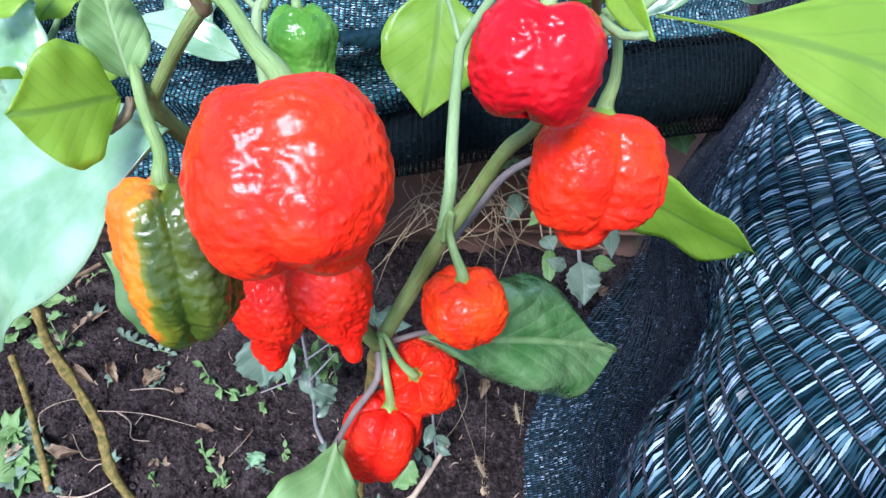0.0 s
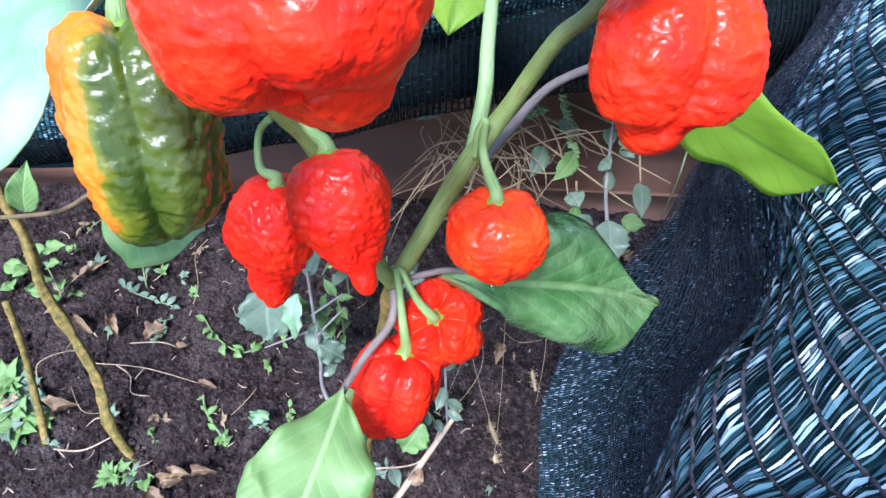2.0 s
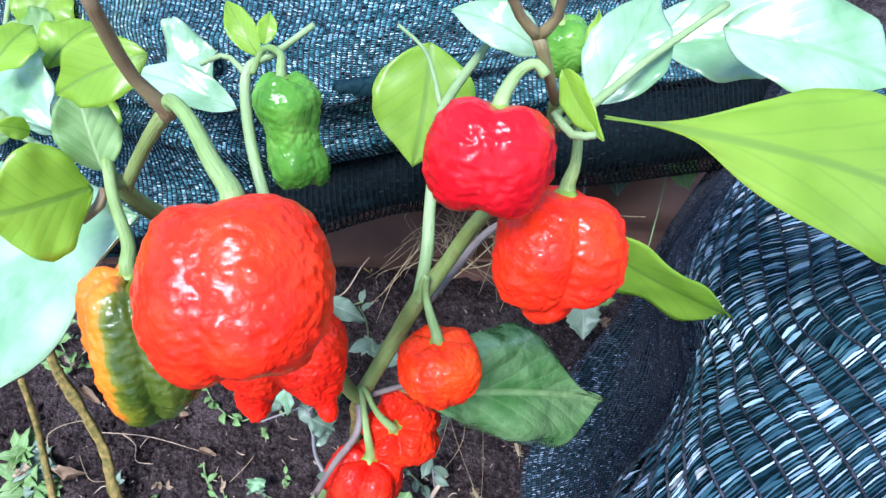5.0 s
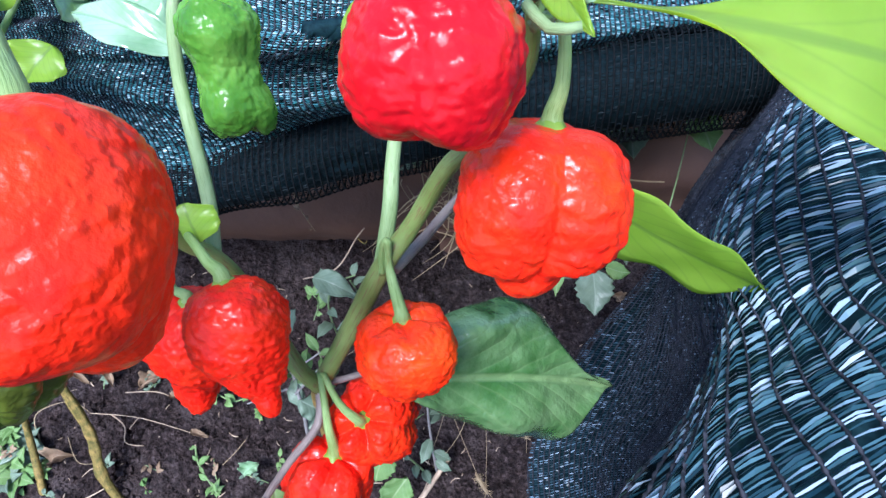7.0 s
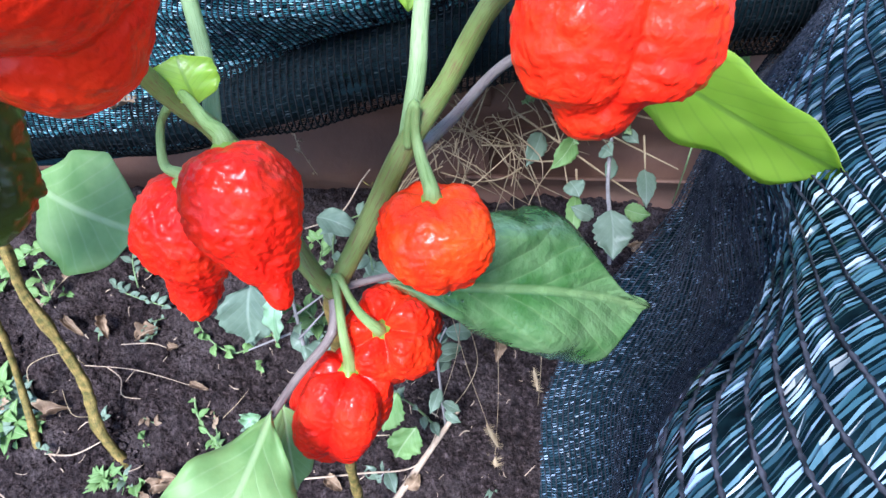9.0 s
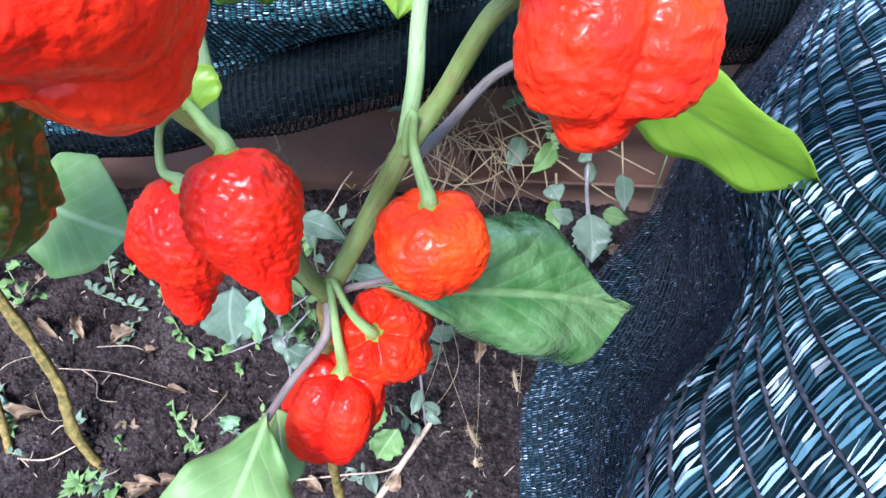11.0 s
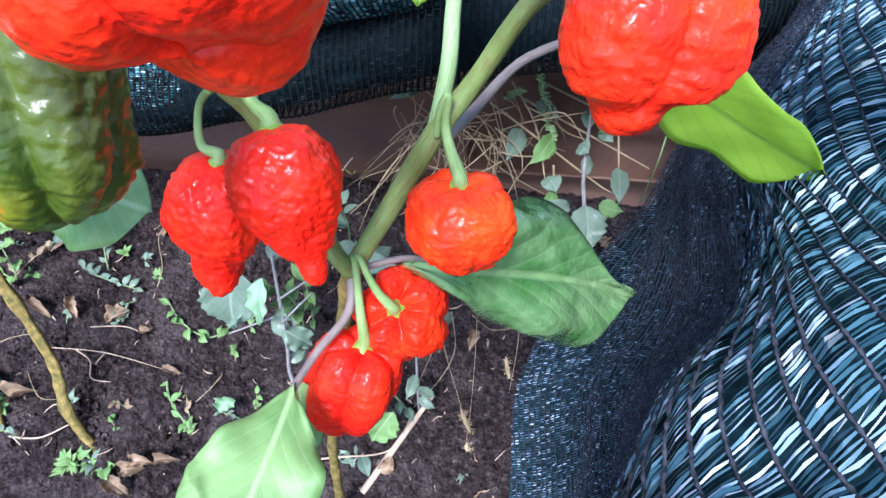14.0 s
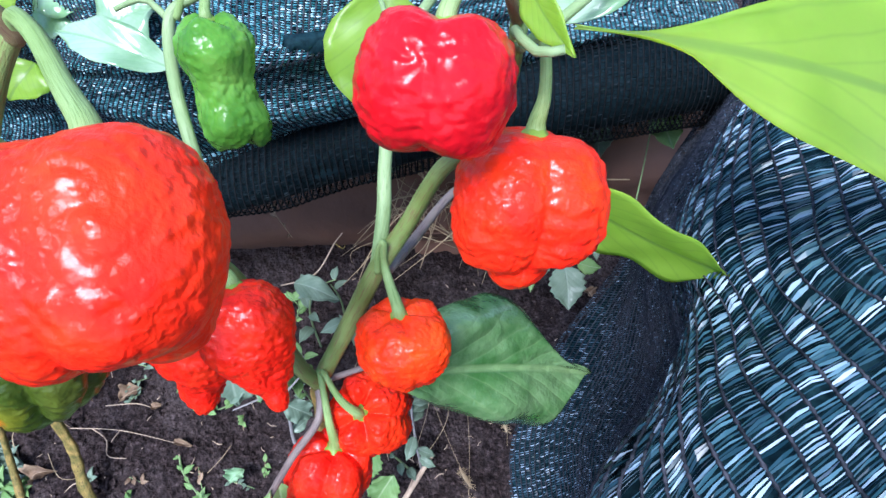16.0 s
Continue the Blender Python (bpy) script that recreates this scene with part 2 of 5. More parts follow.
# Hem tape: the net's own tape with deep shade put into its colour.
TAPE_HEM_SHADE = net_tape("hem_tape_painted_shade", [(0.0, (0.002, 0.004, 0.005)), (0.8, (0.004, 0.008, 0.01)), (1.0, (0.015, 0.022, 0.026))], 0.7, 0.1)
CHAIN = net_dark("shade_net_chain", (0.012, 0.016, 0.022), (0.06, 0.062, 0.078))
# Hem chain, darkened to match the painted shade.
CHAIN_HEM_SHADE = net_dark("hem_chain_painted_shade", (0.003, 0.004, 0.005), (0.008, 0.01, 0.012))
TAPE_FINE = net_tape("fine_net_tape", [(0.0, (0.015, 0.09, 0.11)), (0.5, (0.05, 0.2, 0.24)), (0.8, (0.16, 0.36, 0.42)), (1.0, (0.45, 0.6, 0.66))])
# Backing colour: dark teal for the shade seen between tapes.
GAP_SHADE = net_dark("net_gap_shade", (0.003, 0.014, 0.02), (0.01, 0.034, 0.044))
# Near-black colour that stands for the shade inside the rolled hem.
HEM_CORE_SHADE = net_dark("hem_core_painted_shade", (0.002, 0.007, 0.01), (0.006, 0.018, 0.024))


# ---- builders ----
def spline(points, t):
    """A smooth curve through the points, at t from 0 to 1."""
    k = t * (len(points) - 1)
    i = min(int(k), len(points) - 2)
    f = k - i
    p = [Vector(points[max(0, min(len(points) - 1, j))]) for j in (i - 1, i, i + 1, i + 2)]
    return 0.5 * (2 * p[1] + (p[2] - p[0]) * f + (2 * p[0] - 5 * p[1] + 4 * p[2] - p[3]) * f * f + (3 * p[1] - p[0] - 3 * p[2] + p[3]) * f ** 3)


def along(values, t):
    """A smooth value through even steps, at t from 0 to 1."""
    return spline([(q, 0, 0) for q in values], t).x


def mesh_of(name, verts, faces, mat, uvs=None, smooth=True):
    me = bpy.data.meshes.new(name)
    me.from_pydata(verts, [], faces)
    me.materials.append(mat)
    if smooth:
        me.polygons.foreach_set("use_smooth", [True] * len(me.polygons))
    if uvs is not None:
        lay = me.uv_layers.new(name="UVMap")
        idx = np.empty(len(me.loops), dtype=np.int32)
        me.loops.foreach_get("vertex_index", idx)
        lay.data.foreach_set("uv", np.asarray(uvs, dtype=np.float32)[idx].ravel())
    me.update()
    return me


def part(name, me, parent=None, label="", at=None):
    """Links a mesh as one object, under a thing or under a part."""
    ob = new(name, me)
    if at is not None:
        ob.matrix_world = at
    if parent is not None:
        ob.parent = parent
        ob.matrix_parent_inverse = parent.matrix_basis.inverted() if parent.parent is None else (parent.parent.matrix_basis @ parent.matrix_parent_inverse @ parent.matrix_basis).inverted()
    if label:
        tagged(ob, label)
    return ob


def thing(name, at, label, category, group="", kind=""):
    ob = new(name)
    ob.matrix_basis = Matrix.Translation(at)
    ob.empty_display_size = 0.02
    return tagged(ob, label, category, group, kind)


def tube_data(points, radii, sides=9, step=0.004, knots=0.0, seed=0, ribs=0.0):
    """A tapering stalk along a smooth curve, closed at both ends."""
    pts = [Vector(p) for p in points]
    length = sum((b - a).length for a, b in zip(pts, pts[1:]))
    n = max(4, min(90, int(length / step)))
    line = [spline(pts, i / n) for i in range(n + 1)]
    verts, faces, uvs = [], [], []
    normal = Vector((0.31, 0.52, 0.79))
    for i, p in enumerate(line):
        d = (line[min(n, i + 1)] - line[max(0, i - 1)]).normalized()
        normal = (normal - d * normal.dot(d)).normalized()
        other = d.cross(normal)
        k = i / n * (len(radii) - 1)
        j = min(int(k), len(radii) - 2)
        r = radii[j] + (radii[j + 1] - radii[j]) * (k - j)
        if knots:
            r *= 1 + knots * noise.noise(Vector((i * 0.35 + seed * 7, seed, 0.5)))
        for s in range(sides):
            a = 2 * math.pi * s / sides
            rr = r * (1 + ribs * noise.noise(Vector((math.cos(a) * 2.2, math.sin(a) * 2.2, i * 0.06 + seed))))
            verts.append(p + (normal * math.cos(a) + other * math.sin(a)) * rr)
            uvs.append((abs(2 * s / sides - 1), i * length / n * 60))
        if i:
            b0, b1 = (i - 1) * sides, i * sides
            faces += [(b0 + s, b0 + (s + 1) % sides, b1 + (s + 1) % sides, b1 + s) for s in range(sides)]
    faces += [tuple(reversed(range(sides))), tuple(range(n * sides, n * sides + sides))]
    return verts, faces, uvs


def tube(name, points, radii, mat, parent=None, label="", **k):
    v, f, u = tube_data(points, radii, **k)
    return part(name, mesh_of(name, v, f, mat, u), parent, label)


def leaf_data(base, tip, up, width, bend=0.12, fold=0.25, wave=0.06, seed=0, shape=0.42, twist=0.0, rows=26, cols=12, thick=0.00035, point=1.0, tooth=0.0, left=None, right=None, curl=0.0):
    """A blade from base to tip, with its upper face turned to 'up', arched, folded along the midrib and wavy; a thin closed shell. left, right: the outline of each half; curl turns the margins."""
    base, tip, up = Vector(base), Vector(tip), Vector(up)
    d = tip - base
    length = d.length
    d.normalize()
    up = (up - d * up.dot(d)).normalized()
    side = d.cross(up)
    top, uvs = [], []
    for i in range(rows + 1):
        v = i / rows
        arch = math.sin(math.pi * v) * bend * length
        w = width / 2 * (math.sin(math.pi * v ** (math.log(0.5) / math.log(shape))) ** 0.85 if 0 < v < 1 else 0.0)
        w *= 1 - (0.35 * point) * max(0.0, (v - 0.72) / 0.28)
        if tooth:
            w *= 1 + tooth * (abs((v * 7) % 1 - 0.5) - 0.25)
        w = max(w, width * 0.006)
        wl = max(width / 2 * along(left, v), width * 0.006) if left else w
        wr = max(width / 2 * along(right, v), width * 0.006) if right else w
        a = twist * v
        s2, u2 = side * math.cos(a) + up * math.sin(a), up * math.cos(a) - side * math.sin(a)
        mid = base + d * (v * length) + up * arch + side * (math.sin(v * 4 + seed) * wave * 0.35 * width)
        for j in range(cols + 1):
            x = 2 * j / cols - 1
            w = wr if x > 0 else wl
            lift = curl * w * max(0.0, abs(x) - 0.55) ** 2 * 4 + fold * abs(x) * w + wave * width * noise.noise(Vector((v * 4 + seed * 3.1, x * 1.6, seed))) * abs(x) ** 0.7
            lift += wave * 0.6 * width * math.sin(v * 19 + seed + (2.0 if x > 0 else 0)) * abs(x) ** 3
            edge = 1 + 0.05 * noise.noise(Vector((v * 9, x, seed * 2.3)))
            top.append(mid + s2 * (x * w * edge) + u2 * lift)
            uvs.append((0.5 + 0.5 * x * min(1.0, w / (width / 2)), v))
    c = cols + 1
    faces = [(i * c + j, i * c + j + 1, (i + 1) * c + j + 1, (i + 1) * c + j) for i in range(rows) for j in range(cols)]
    under = [p - up * thick for p in top]
    m = len(top)
    faces += [tuple(reversed([q + m for q in f])) for f in faces]
    rim = [j for j in range(c)] + [i * c + cols for i in range(1, rows + 1)] + [rows * c + j for j in range(cols - 1, -1, -1)] + [i * c for i in range(rows - 1, 0, -1)]
    faces += [(b, a, a + m, b + m) for a, b in zip(rim, rim[1:] + rim[:1])]
    return top + under, faces, uvs + uvs


def leaf(parent, base, tip, up, width, mat, label="", name="leaf", **k):
    v, f, u = leaf_data(base, tip, up, width, **k)
    return part(name, mesh_of(name, v, f, mat, u), parent, label)


def joined(items):
    """Several (verts, faces, uvs) in one."""
    vs, fs, us = [], [], []
    for v, f, u in items:
        k = len(vs)
        vs += v
        us += u
        fs += [tuple(i + k for i in q) for q in f]
    return vs, fs, us


def puff(p):
    """Noise folded into rounded swellings."""
    q = noise.noise(p)
    return math.sqrt(q * q + 0.012)


def pepper(parent, top, bottom, radius, mat, pedicel_from, label, lobes=4, lobe=0.12, taper=0.15, cleft=0.25, wrinkle=0.06, ridge=0.0, seed=1, tail=0.0, tail_r=0.18, squash=1.0, pedicel_r=(0.0013, 0.0026), spin=0.0, power=0.75, lean=0.0, profile=(1, 1, 1), crest=0.2, dimple=0.08, flare=1.25):
    """A wrinkled, lobed hot pepper hanging from its pedicel: the fruit, with calyx and pedicel as parts of it."""
    top, bottom = Vector(top), Vector(bottom)
    axis = bottom - top
    length = axis.length
    z = -axis.normalized()
    x = Vector((1, 0, 0))
    x = (x - z * x.dot(z)).normalized()
    frame_m = Matrix.Translation((top + bottom) / 2) @ Matrix((x, z.cross(x), z)).transposed().to_4x4()
    nu, nv = 140, 110
    verts, faces = [], []
    shape = [along(profile, i / nv) for i in range(nv + 1)]
    bends = [0.5 * noise.noise(Vector((seed, i / nv * 1.5, 0))) for i in range(nv + 1)]
    o = Vector((seed * 5.3, seed * 1.7, seed * 3.1))
    for i in range(nv + 1):
        ph = math.pi * i / nv
        v = i / nv
        for j in range(nu):
            th = 2 * math.pi * j / nu
            s = math.sin(ph)
            r = radius * max(s, 0.0) ** power
            r *= (1 - taper * max(0.0, v - 0.3) / 0.7) * shape[i]
            groove = abs(math.sin(lobes * (th + spin) / 2 + bends[i]))
            depth = lobe * (crest + 1.5 * v * v)
            r *= 1 - depth * (1 - groove ** 0.8)
            h = length / 2 * math.cos(ph)
            q = r / radius
            if v < 0.5:
                h -= length * dimple * math.exp(-(q / 0.42) ** 2) + length * dimple * 1.2 * (1 - groove) * math.exp(-((q - 0.5) / 0.35) ** 2) * (1 - 2 * v)
            else:
                h += length * cleft * min(1.0, 4 * v - 2) * (0.5 + 0.5 * (1 - groove)) * math.exp(-(q / 0.5) ** 2)
                h -= length * 0.07 * math.cos(2 * th + seed) * q * (2 * v - 1)
            if tail and v > 0.8:
                w = (v - 0.8) / 0.2
                h -= tail * length * w ** 2.2
                w2 = min(1.0, w * 1.9) ** 0.8
                r = r * (1 - w2) + w2 * radius * tail_r * math.sqrt(max(0.0, 1 - w ** 4))
            p = Vector((math.cos(th) * r, math.sin(th) * r * squash, h))
            u = p / radius
            bumps = 0.5 * noise.noise(u * 1.3 + o) + 0.55 * (puff(u * 2.5 + o) - 0.28) + 0.36 * (puff(u * 5.0 + o) - 0.25) + 0.3 * (puff(u * 8.0 - o) - 0.25)
            if ridge:
                bumps += ridge * math.sin(h / length * 46 + 3 * noise.noise(u * 1.6 + o)) * noise.noise(u * 2 - o)
            n = Vector((p.x, p.y, p.z * 0.7)).normalized()
            p += n * (radius * wrinkle * 2.0 * bumps * min(1.0, 0.25 + s))
            p.x += lean * radius * v * v
            verts.append(p)
    for i in range(nv):
        for j in range(nu):
            a, b = i * nu + j, i * nu + (j + 1) % nu
            faces.append((a, a + nu, b + nu, b))
    fruit = part("pepper", mesh_of("pepper", verts, faces, mat), parent, label, frame_m)
    crown = frame_m @ Vector((0, 0, length * (0.5 - dimple)))
    # calyx: a small ribbed star-shaped cap
    cv, cf = [], []
    rc = pedicel_r[1] * flare
    for i in range(7):
        q = i / 6
        for j in range(30):
            a = 2 * math.pi * j / 30
            rr = rc * q * (1 + 0.09 * q * math.cos(5 * a + seed))
            cv.append(frame_m @ Vector((math.cos(a) * rr, math.sin(a) * rr, length * (0.5 - dimple) + rc * (0.6 - 0.75 * q * q))))
    cf = [(i * 30 + j, (i + 1) * 30 + j, (i + 1) * 30 + (j + 1) % 30, i * 30 + (j + 1) % 30) for i in range(6) for j in range(30)]
    part("calyx", mesh_of("calyx", cv, cf, CALYX, [(0.5, 0.5)] * len(cv)), fruit, "yellow-green ribbed calyx")
    pts = [Vector(p) for p in pedicel_from] + [crown + z * rc * 0.8, crown - z * rc * 0.2]
    k = len(pts)
    radii = [pedicel_r[0] * 1.15] + [pedicel_r[0] + (pedicel_r[1] - pedicel_r[0]) * (i / (k - 1)) ** 2.6 for i in range(1, k)]
    tube("pedicel", pts, radii, PEDICEL, fruit, "curved green pedicel", sides=12, step=0.0015, ribs=0.12, seed=seed)
    return fruit


# ---- ground: one sheet of garden soil, raised towards the brown sheet, running out to the horizon ----
def ground_z(x, y):
    return 0.25 * (min(max(y, -0.1), 0.55) - 0.24)


def axis_steps(lo, hi, step, far):
    inner = list(np.arange(lo, hi + step / 2, step))
    out = [step * 1.6 ** k for k in range(1, 24)]
    left, right, a, b = [], [], lo, hi
    for o in out:
        a, b = a - o, b + o
        if b > far:
            break
        left.append(a)
        right.append(b)
    return left[::-1] + inner + right


def build_ground():
    xs, ys = axis_steps(-0.62, 0.3, 0.0032, 90), axis_steps(-0.02, 0.5, 0.0032, 90)
    verts = []
    for y in ys:
        for x in xs:
            z = ground_z(x, y)
            p = Vector((x, y, 0))
            near = max(0.0, 1 - max(abs(x) - 0.7, abs(y - 0.2) - 0.5, 0) * 2)
            if near > 0:
                z += near * (0.012 * noise.noise(p * 7) + 0.008 * noise.noise(p * 24 + Vector((3, 1, 0))))
                crumb = abs(noise.noise(p * 60)) * 1.2 + noise.noise(p * 120 + Vector((0, 5, 0))) * 0.6
                z += near * 0.009 * crumb
            else:
                z += 0.02 * noise.noise(p * 1.5)
            verts.append((x, y, z))
    c = len(xs)
    faces = [(j * c + i, j * c + i + 1, (j + 1) * c + i + 1, (j + 1) * c + i) for j in range(len(ys) - 1) for i in range(c - 1)]
    ob = part("ground", mesh_of("ground", verts, faces, SOIL))
    tagged(ob, "dark damp crumbly garden soil with fine clods", "soil", kind="structure")


build_ground()


def build_crumbs():
    """Loose clods and grit lying on the soil."""
    rnd = random.Random(4)
    base = bmesh.new()
    bmesh.ops.create_icosphere(base, subdivisions=1, radius=1)
    bv, bf = [v.co.copy() for v in base.verts], [[v.index for v in f.verts] for f in base.faces]
    base.free()
    vs, fs = [], []
    for _ in range(13000):
        x, y = rnd.uniform(-0.5, 0.2), rnd.uniform(0.03, 0.45)
        r = 0.0007 + 0.0046 * rnd.random() ** 4
        z = ground_z(x, y) + 0.012 * noise.noise(Vector((x, y, 0)) * 7) + r * 0.35
        k = len(vs)
        sq = (rnd.uniform(0.7, 1.2), rnd.uniform(0.7, 1.2), rnd.uniform(0.5, 0.9))
        for v in bv:
            w = v * r * (1 + 0.35 * noise.noise(v * 2 + Vector((x * 99, y * 99, 0))))
            vs.append((x + w.x * sq[0], y + w.y * sq[1], z + w.z * sq[2]))
        fs += [[i + k for i in f] for f in bf]
    tagged(part("soil_crumb", mesh_of("soil_crumb", vs, fs, SOIL, smooth=False)), "small dark soil crumbs scattered over the bed", "soil", kind="stuff")


build_crumbs()


# ---- the brown corrugated sheet that edges the bed ----
def build_sheet():
    def sheet(name, x0, x1, z0, z1, y, seed, waves, label):
        nx, nz = 150, 48
        verts, faces = [], []
        for side in (0, 1):
            for j in range(nz + 1):
                for i in range(nx + 1):
                    u, v = i / nx, j / nz
                    x = x0 + (x1 - x0) * u
                    ragged = 0.012 * noise.noise(Vector((x * 16, seed, 0))) + 0.006 * noise.noise(Vector((x * 60, seed, 1)))
                    z = z0 + ragged * (1 - v) ** 3 + (z1 - z0) * v
                    yy = y + 0.011 * math.sin(v * waves * 2 * math.pi + seed + x * 1.2) + 0.006 * noise.noise(Vector((x * 4, z * 5, seed))) + side * 0.005
                    verts.append((x, yy, z))
        m, c = (nx + 1) * (nz + 1), nx + 1
        for j in range(nz):
            for i in range(nx):
                a = j * c + i
                faces += [(a, a + 1, a + c + 1, a + c), (m + a + c, m + a + c + 1, m + a + 1, m + a)]
        rim = list(range(c)) + [j * c + nx for j in range(1, nz + 1)] + [nz * c + i for i in range(nx - 1, -1, -1)] + [j * c for j in range(nz - 1, 0, -1)]
        faces += [(b, a, a + m, b + m) for a, b in zip(rim, rim[1:] + rim[:1])]
        tagged(part(name, mesh_of(name, verts, faces, CLAY)), label, "garden edging", group="brown sheets edging the bed")

    sheet("edging_sheet", -1.1, 0.03, 0.035, 0.34, 0.452, 1.3, 2.6, "weathered brown corrugated sheet with a ragged lower edge")
    sheet("edging_sheet", 0.0, 1.3, 0.03, 0.33, 0.462, 3.7, 2.6, "cracked reddish brown corrugated sheet behind dry weeds")
    sheet("edging_sheet", -0.012, 0.6, 0.02, 0.105, 0.441, 5.1, 0.8, "low broken strip of brown corrugated sheet")


build_sheet()


# ---- the shade net: knitted tapes between chains, over dark sheets added as gap shade ----
def net_grid(rows, n=150):
    g = np.array(rows, dtype=float)

    def dense(a):
        k = np.linspace(0, a.shape[0] - 1, n + 1)
        i = np.minimum(k.astype(int), a.shape[0] - 2)
        f = (k - i)[:, None, None]
        p0, p1, p2, p3 = (a[np.clip(i + o, 0, a.shape[0] - 1)] for o in (-1, 0, 1, 2))
        return 0.5 * (2 * p1 + (p2 - p0) * f + (2 * p0 - 5 * p1 + 4 * p2 - p3) * f ** 2 + (3 * p1 - p0 - 3 * p2 + p3) * f ** 3)

    return dense(np.swapaxes(dense(np.swapaxes(g, 0, 1)), 0, 1))


def creased(g, folds):
    """Lays folds and ripples over the sheet, along its normals."""
    n = np.cross(np.gradient(g, axis=1), np.gradient(g, axis=0))
    n /= np.linalg.norm(n, axis=2, keepdims=True) + 1e-9
    h = np.empty(g.shape[:2])
    for i in range(g.shape[0]):
        for j in range(g.shape[1]):
            h[i, j] = sum(a * noise.noise(Vector((j / g.shape[1] * fu + 3.3 * k, i / g.shape[0] * fv, 1.7 * k))) for k, (a, fu, fv) in enumerate(folds))
    return g + n * h[..., None]


def sample(g, u, v):
    rows, cols = g.shape[0] - 1, g.shape[1] - 1
    a, b = np.clip(v, 0, 1) * rows, np.clip(u, 0, 1) * cols
    i, j = np.minimum(a.astype(int), rows - 1), np.minimum(b.astype(int), cols - 1)
    f, h = (a - i)[..., None], (b - j)[..., None]
    return (g[i, j] * (1 - h) + g[i, j + 1] * h) * (1 - f) + (g[i + 1, j] * (1 - h) + g[i + 1, j + 1] * h) * f


def net(g, name, label, pitch=0.0050, rung=0.0013, tape=0.00075, seed=2, gap_sheet=0.006, turn=0.0, mat=TAPE, lined=1.0, inner=GAP_SHADE, drop=0.0, lean=0.0, thread=0.00065):
    rng = np.random.default_rng(seed)
    n = np.cross(np.gradient(g, axis=1), np.gradient(g, axis=0))
    n /= np.linalg.norm(n, axis=2, keepdims=True) + 1e-9
    if (n * (np.array((0.0, 0.0, 0.6)) - g)).sum(2).mean() < 0:
        n = -n
    # even steps by arc length along the mean line of each direction
    su = np.r_[0, np.cumsum(np.linalg.norm(np.diff(g, axis=1), axis=2).mean(0))]
    sv = np.r_[0, np.cumsum(np.linalg.norm(np.diff(g, axis=0), axis=2).mean(1))]
    at_u = lambda k: np.interp(k, su, np.linspace(0, 1, g.shape[1]))
    at_v = lambda k: np.interp(k, sv, np.linspace(0, 1, g.shape[0]))
    ca, sa = math.cos(radians(turn)), math.sin(radians(turn))
    reach = su[-1] + sv[-1]
    c, r = np.meshgrid(np.arange(-reach, reach, pitch), np.arange(-reach, reach, rung), indexing="ij")
    odd = (np.indices(c.shape).sum(0) % 2).ravel()
    c, r = c.ravel(), r.ravel()

    def lay(a, b):
        """From the lattice to the sheet."""
        return a * ca - b * sa, a * sa + b * ca

    pu, pv = lay(c + pitch / 2, r)
    keep = (rng.random(len(c)) > 0.04) & (pu > 0) & (pu < su[-1]) & (pv > 0) & (pv < sv[-1])
    c, r, odd = c[keep], r[keep], odd[keep]
    slant = np.where(odd > 0, 0.2, -0.2) + rng.normal(0, 0.2, len(c)) + lean * pitch / rung
    twist = rng.normal(0, 0.4, len(c))
    wide = tape * rng.uniform(0.55, 1.25, len(c))
    pts = []
    for s in (0.04, 0.5, 0.96):
        pu, pv = lay(c + s * pitch, r + rung * (slant * (s - 0.5) + rng.normal(0, 0.08, len(c))))
        u, v = at_u(pu), at_v(pv)
        p, nn = sample(g, u, v), sample(n, u, v)
        dv = sample(g, u, np.minimum(v + 0.01, 1)) - sample(g, u, np.maximum(v - 0.01, 0))
        dv /= np.linalg.norm(dv, axis=1, keepdims=True) + 1e-9
        side = dv * np.cos(twist)[:, None] + nn * np.sin(twist)[:, None]
        w = wide * (1.0 if s == 0.5 else 0.55)
        mid = p + nn * (0.0004 if s == 0.5 else 0.0) 
        pts += [mid - side * w[:, None] / 2, mid + side * w[:, None] / 2]
    verts = np.stack(pts, 1).reshape(-1, 3)
    k = np.arange(len(c)) * 6
    faces = np.concatenate([np.stack([k, k + 1, k + 3, k + 2], 1), np.stack([k + 2, k + 3, k + 5, k + 4], 1)])
    root = tagged(new(name), label, "shade net")
    me = mesh_of("tape", verts.tolist(), faces.tolist(), mat, smooth=False)
    tagged(part("tape", me, root, "flat pale and dark green plastic tapes"), kind="stuff")
    # knitted chains: knobbly threads up the sheet
    vs, fs = [], []
    steps = np.arange(-reach, reach, rung)
    for col in np.arange(-reach, reach, pitch):
        pu, pv = lay(np.full(len(steps), col), steps)
        inside = (pu > 0) & (pu < su[-1]) & (pv > 0) & (pv < sv[-1])
        if inside.sum() < 3:
            continue
        u, v = at_u(pu[inside]), at_v(pv[inside])
        p, nn = sample(g, u, v), sample(n, u, v)
        du = sample(g, np.minimum(u + 0.01, 1), v) - sample(g, np.maximum(u - 0.01, 0), v)
        du /= np.linalg.norm(du, axis=1, keepdims=True) + 1e-9
        rad = thread * (1 + 0.35 * np.where(np.arange(len(u)) % 2, 1, -1))[:, None]
        b = len(vs)
        ring = np.stack([p + du * rad, p + nn * rad * 1.3, p - du * rad, p - nn * rad * 0.6], 1).reshape(-1, 3)
        vs += ring.tolist()
        for i in range(len(u) - 1):
            q = b + i * 4
            fs += [(q + s, q + (s + 1) % 4, q + 4 + (s + 1) % 4, q + 4 + s) for s in range(4)]
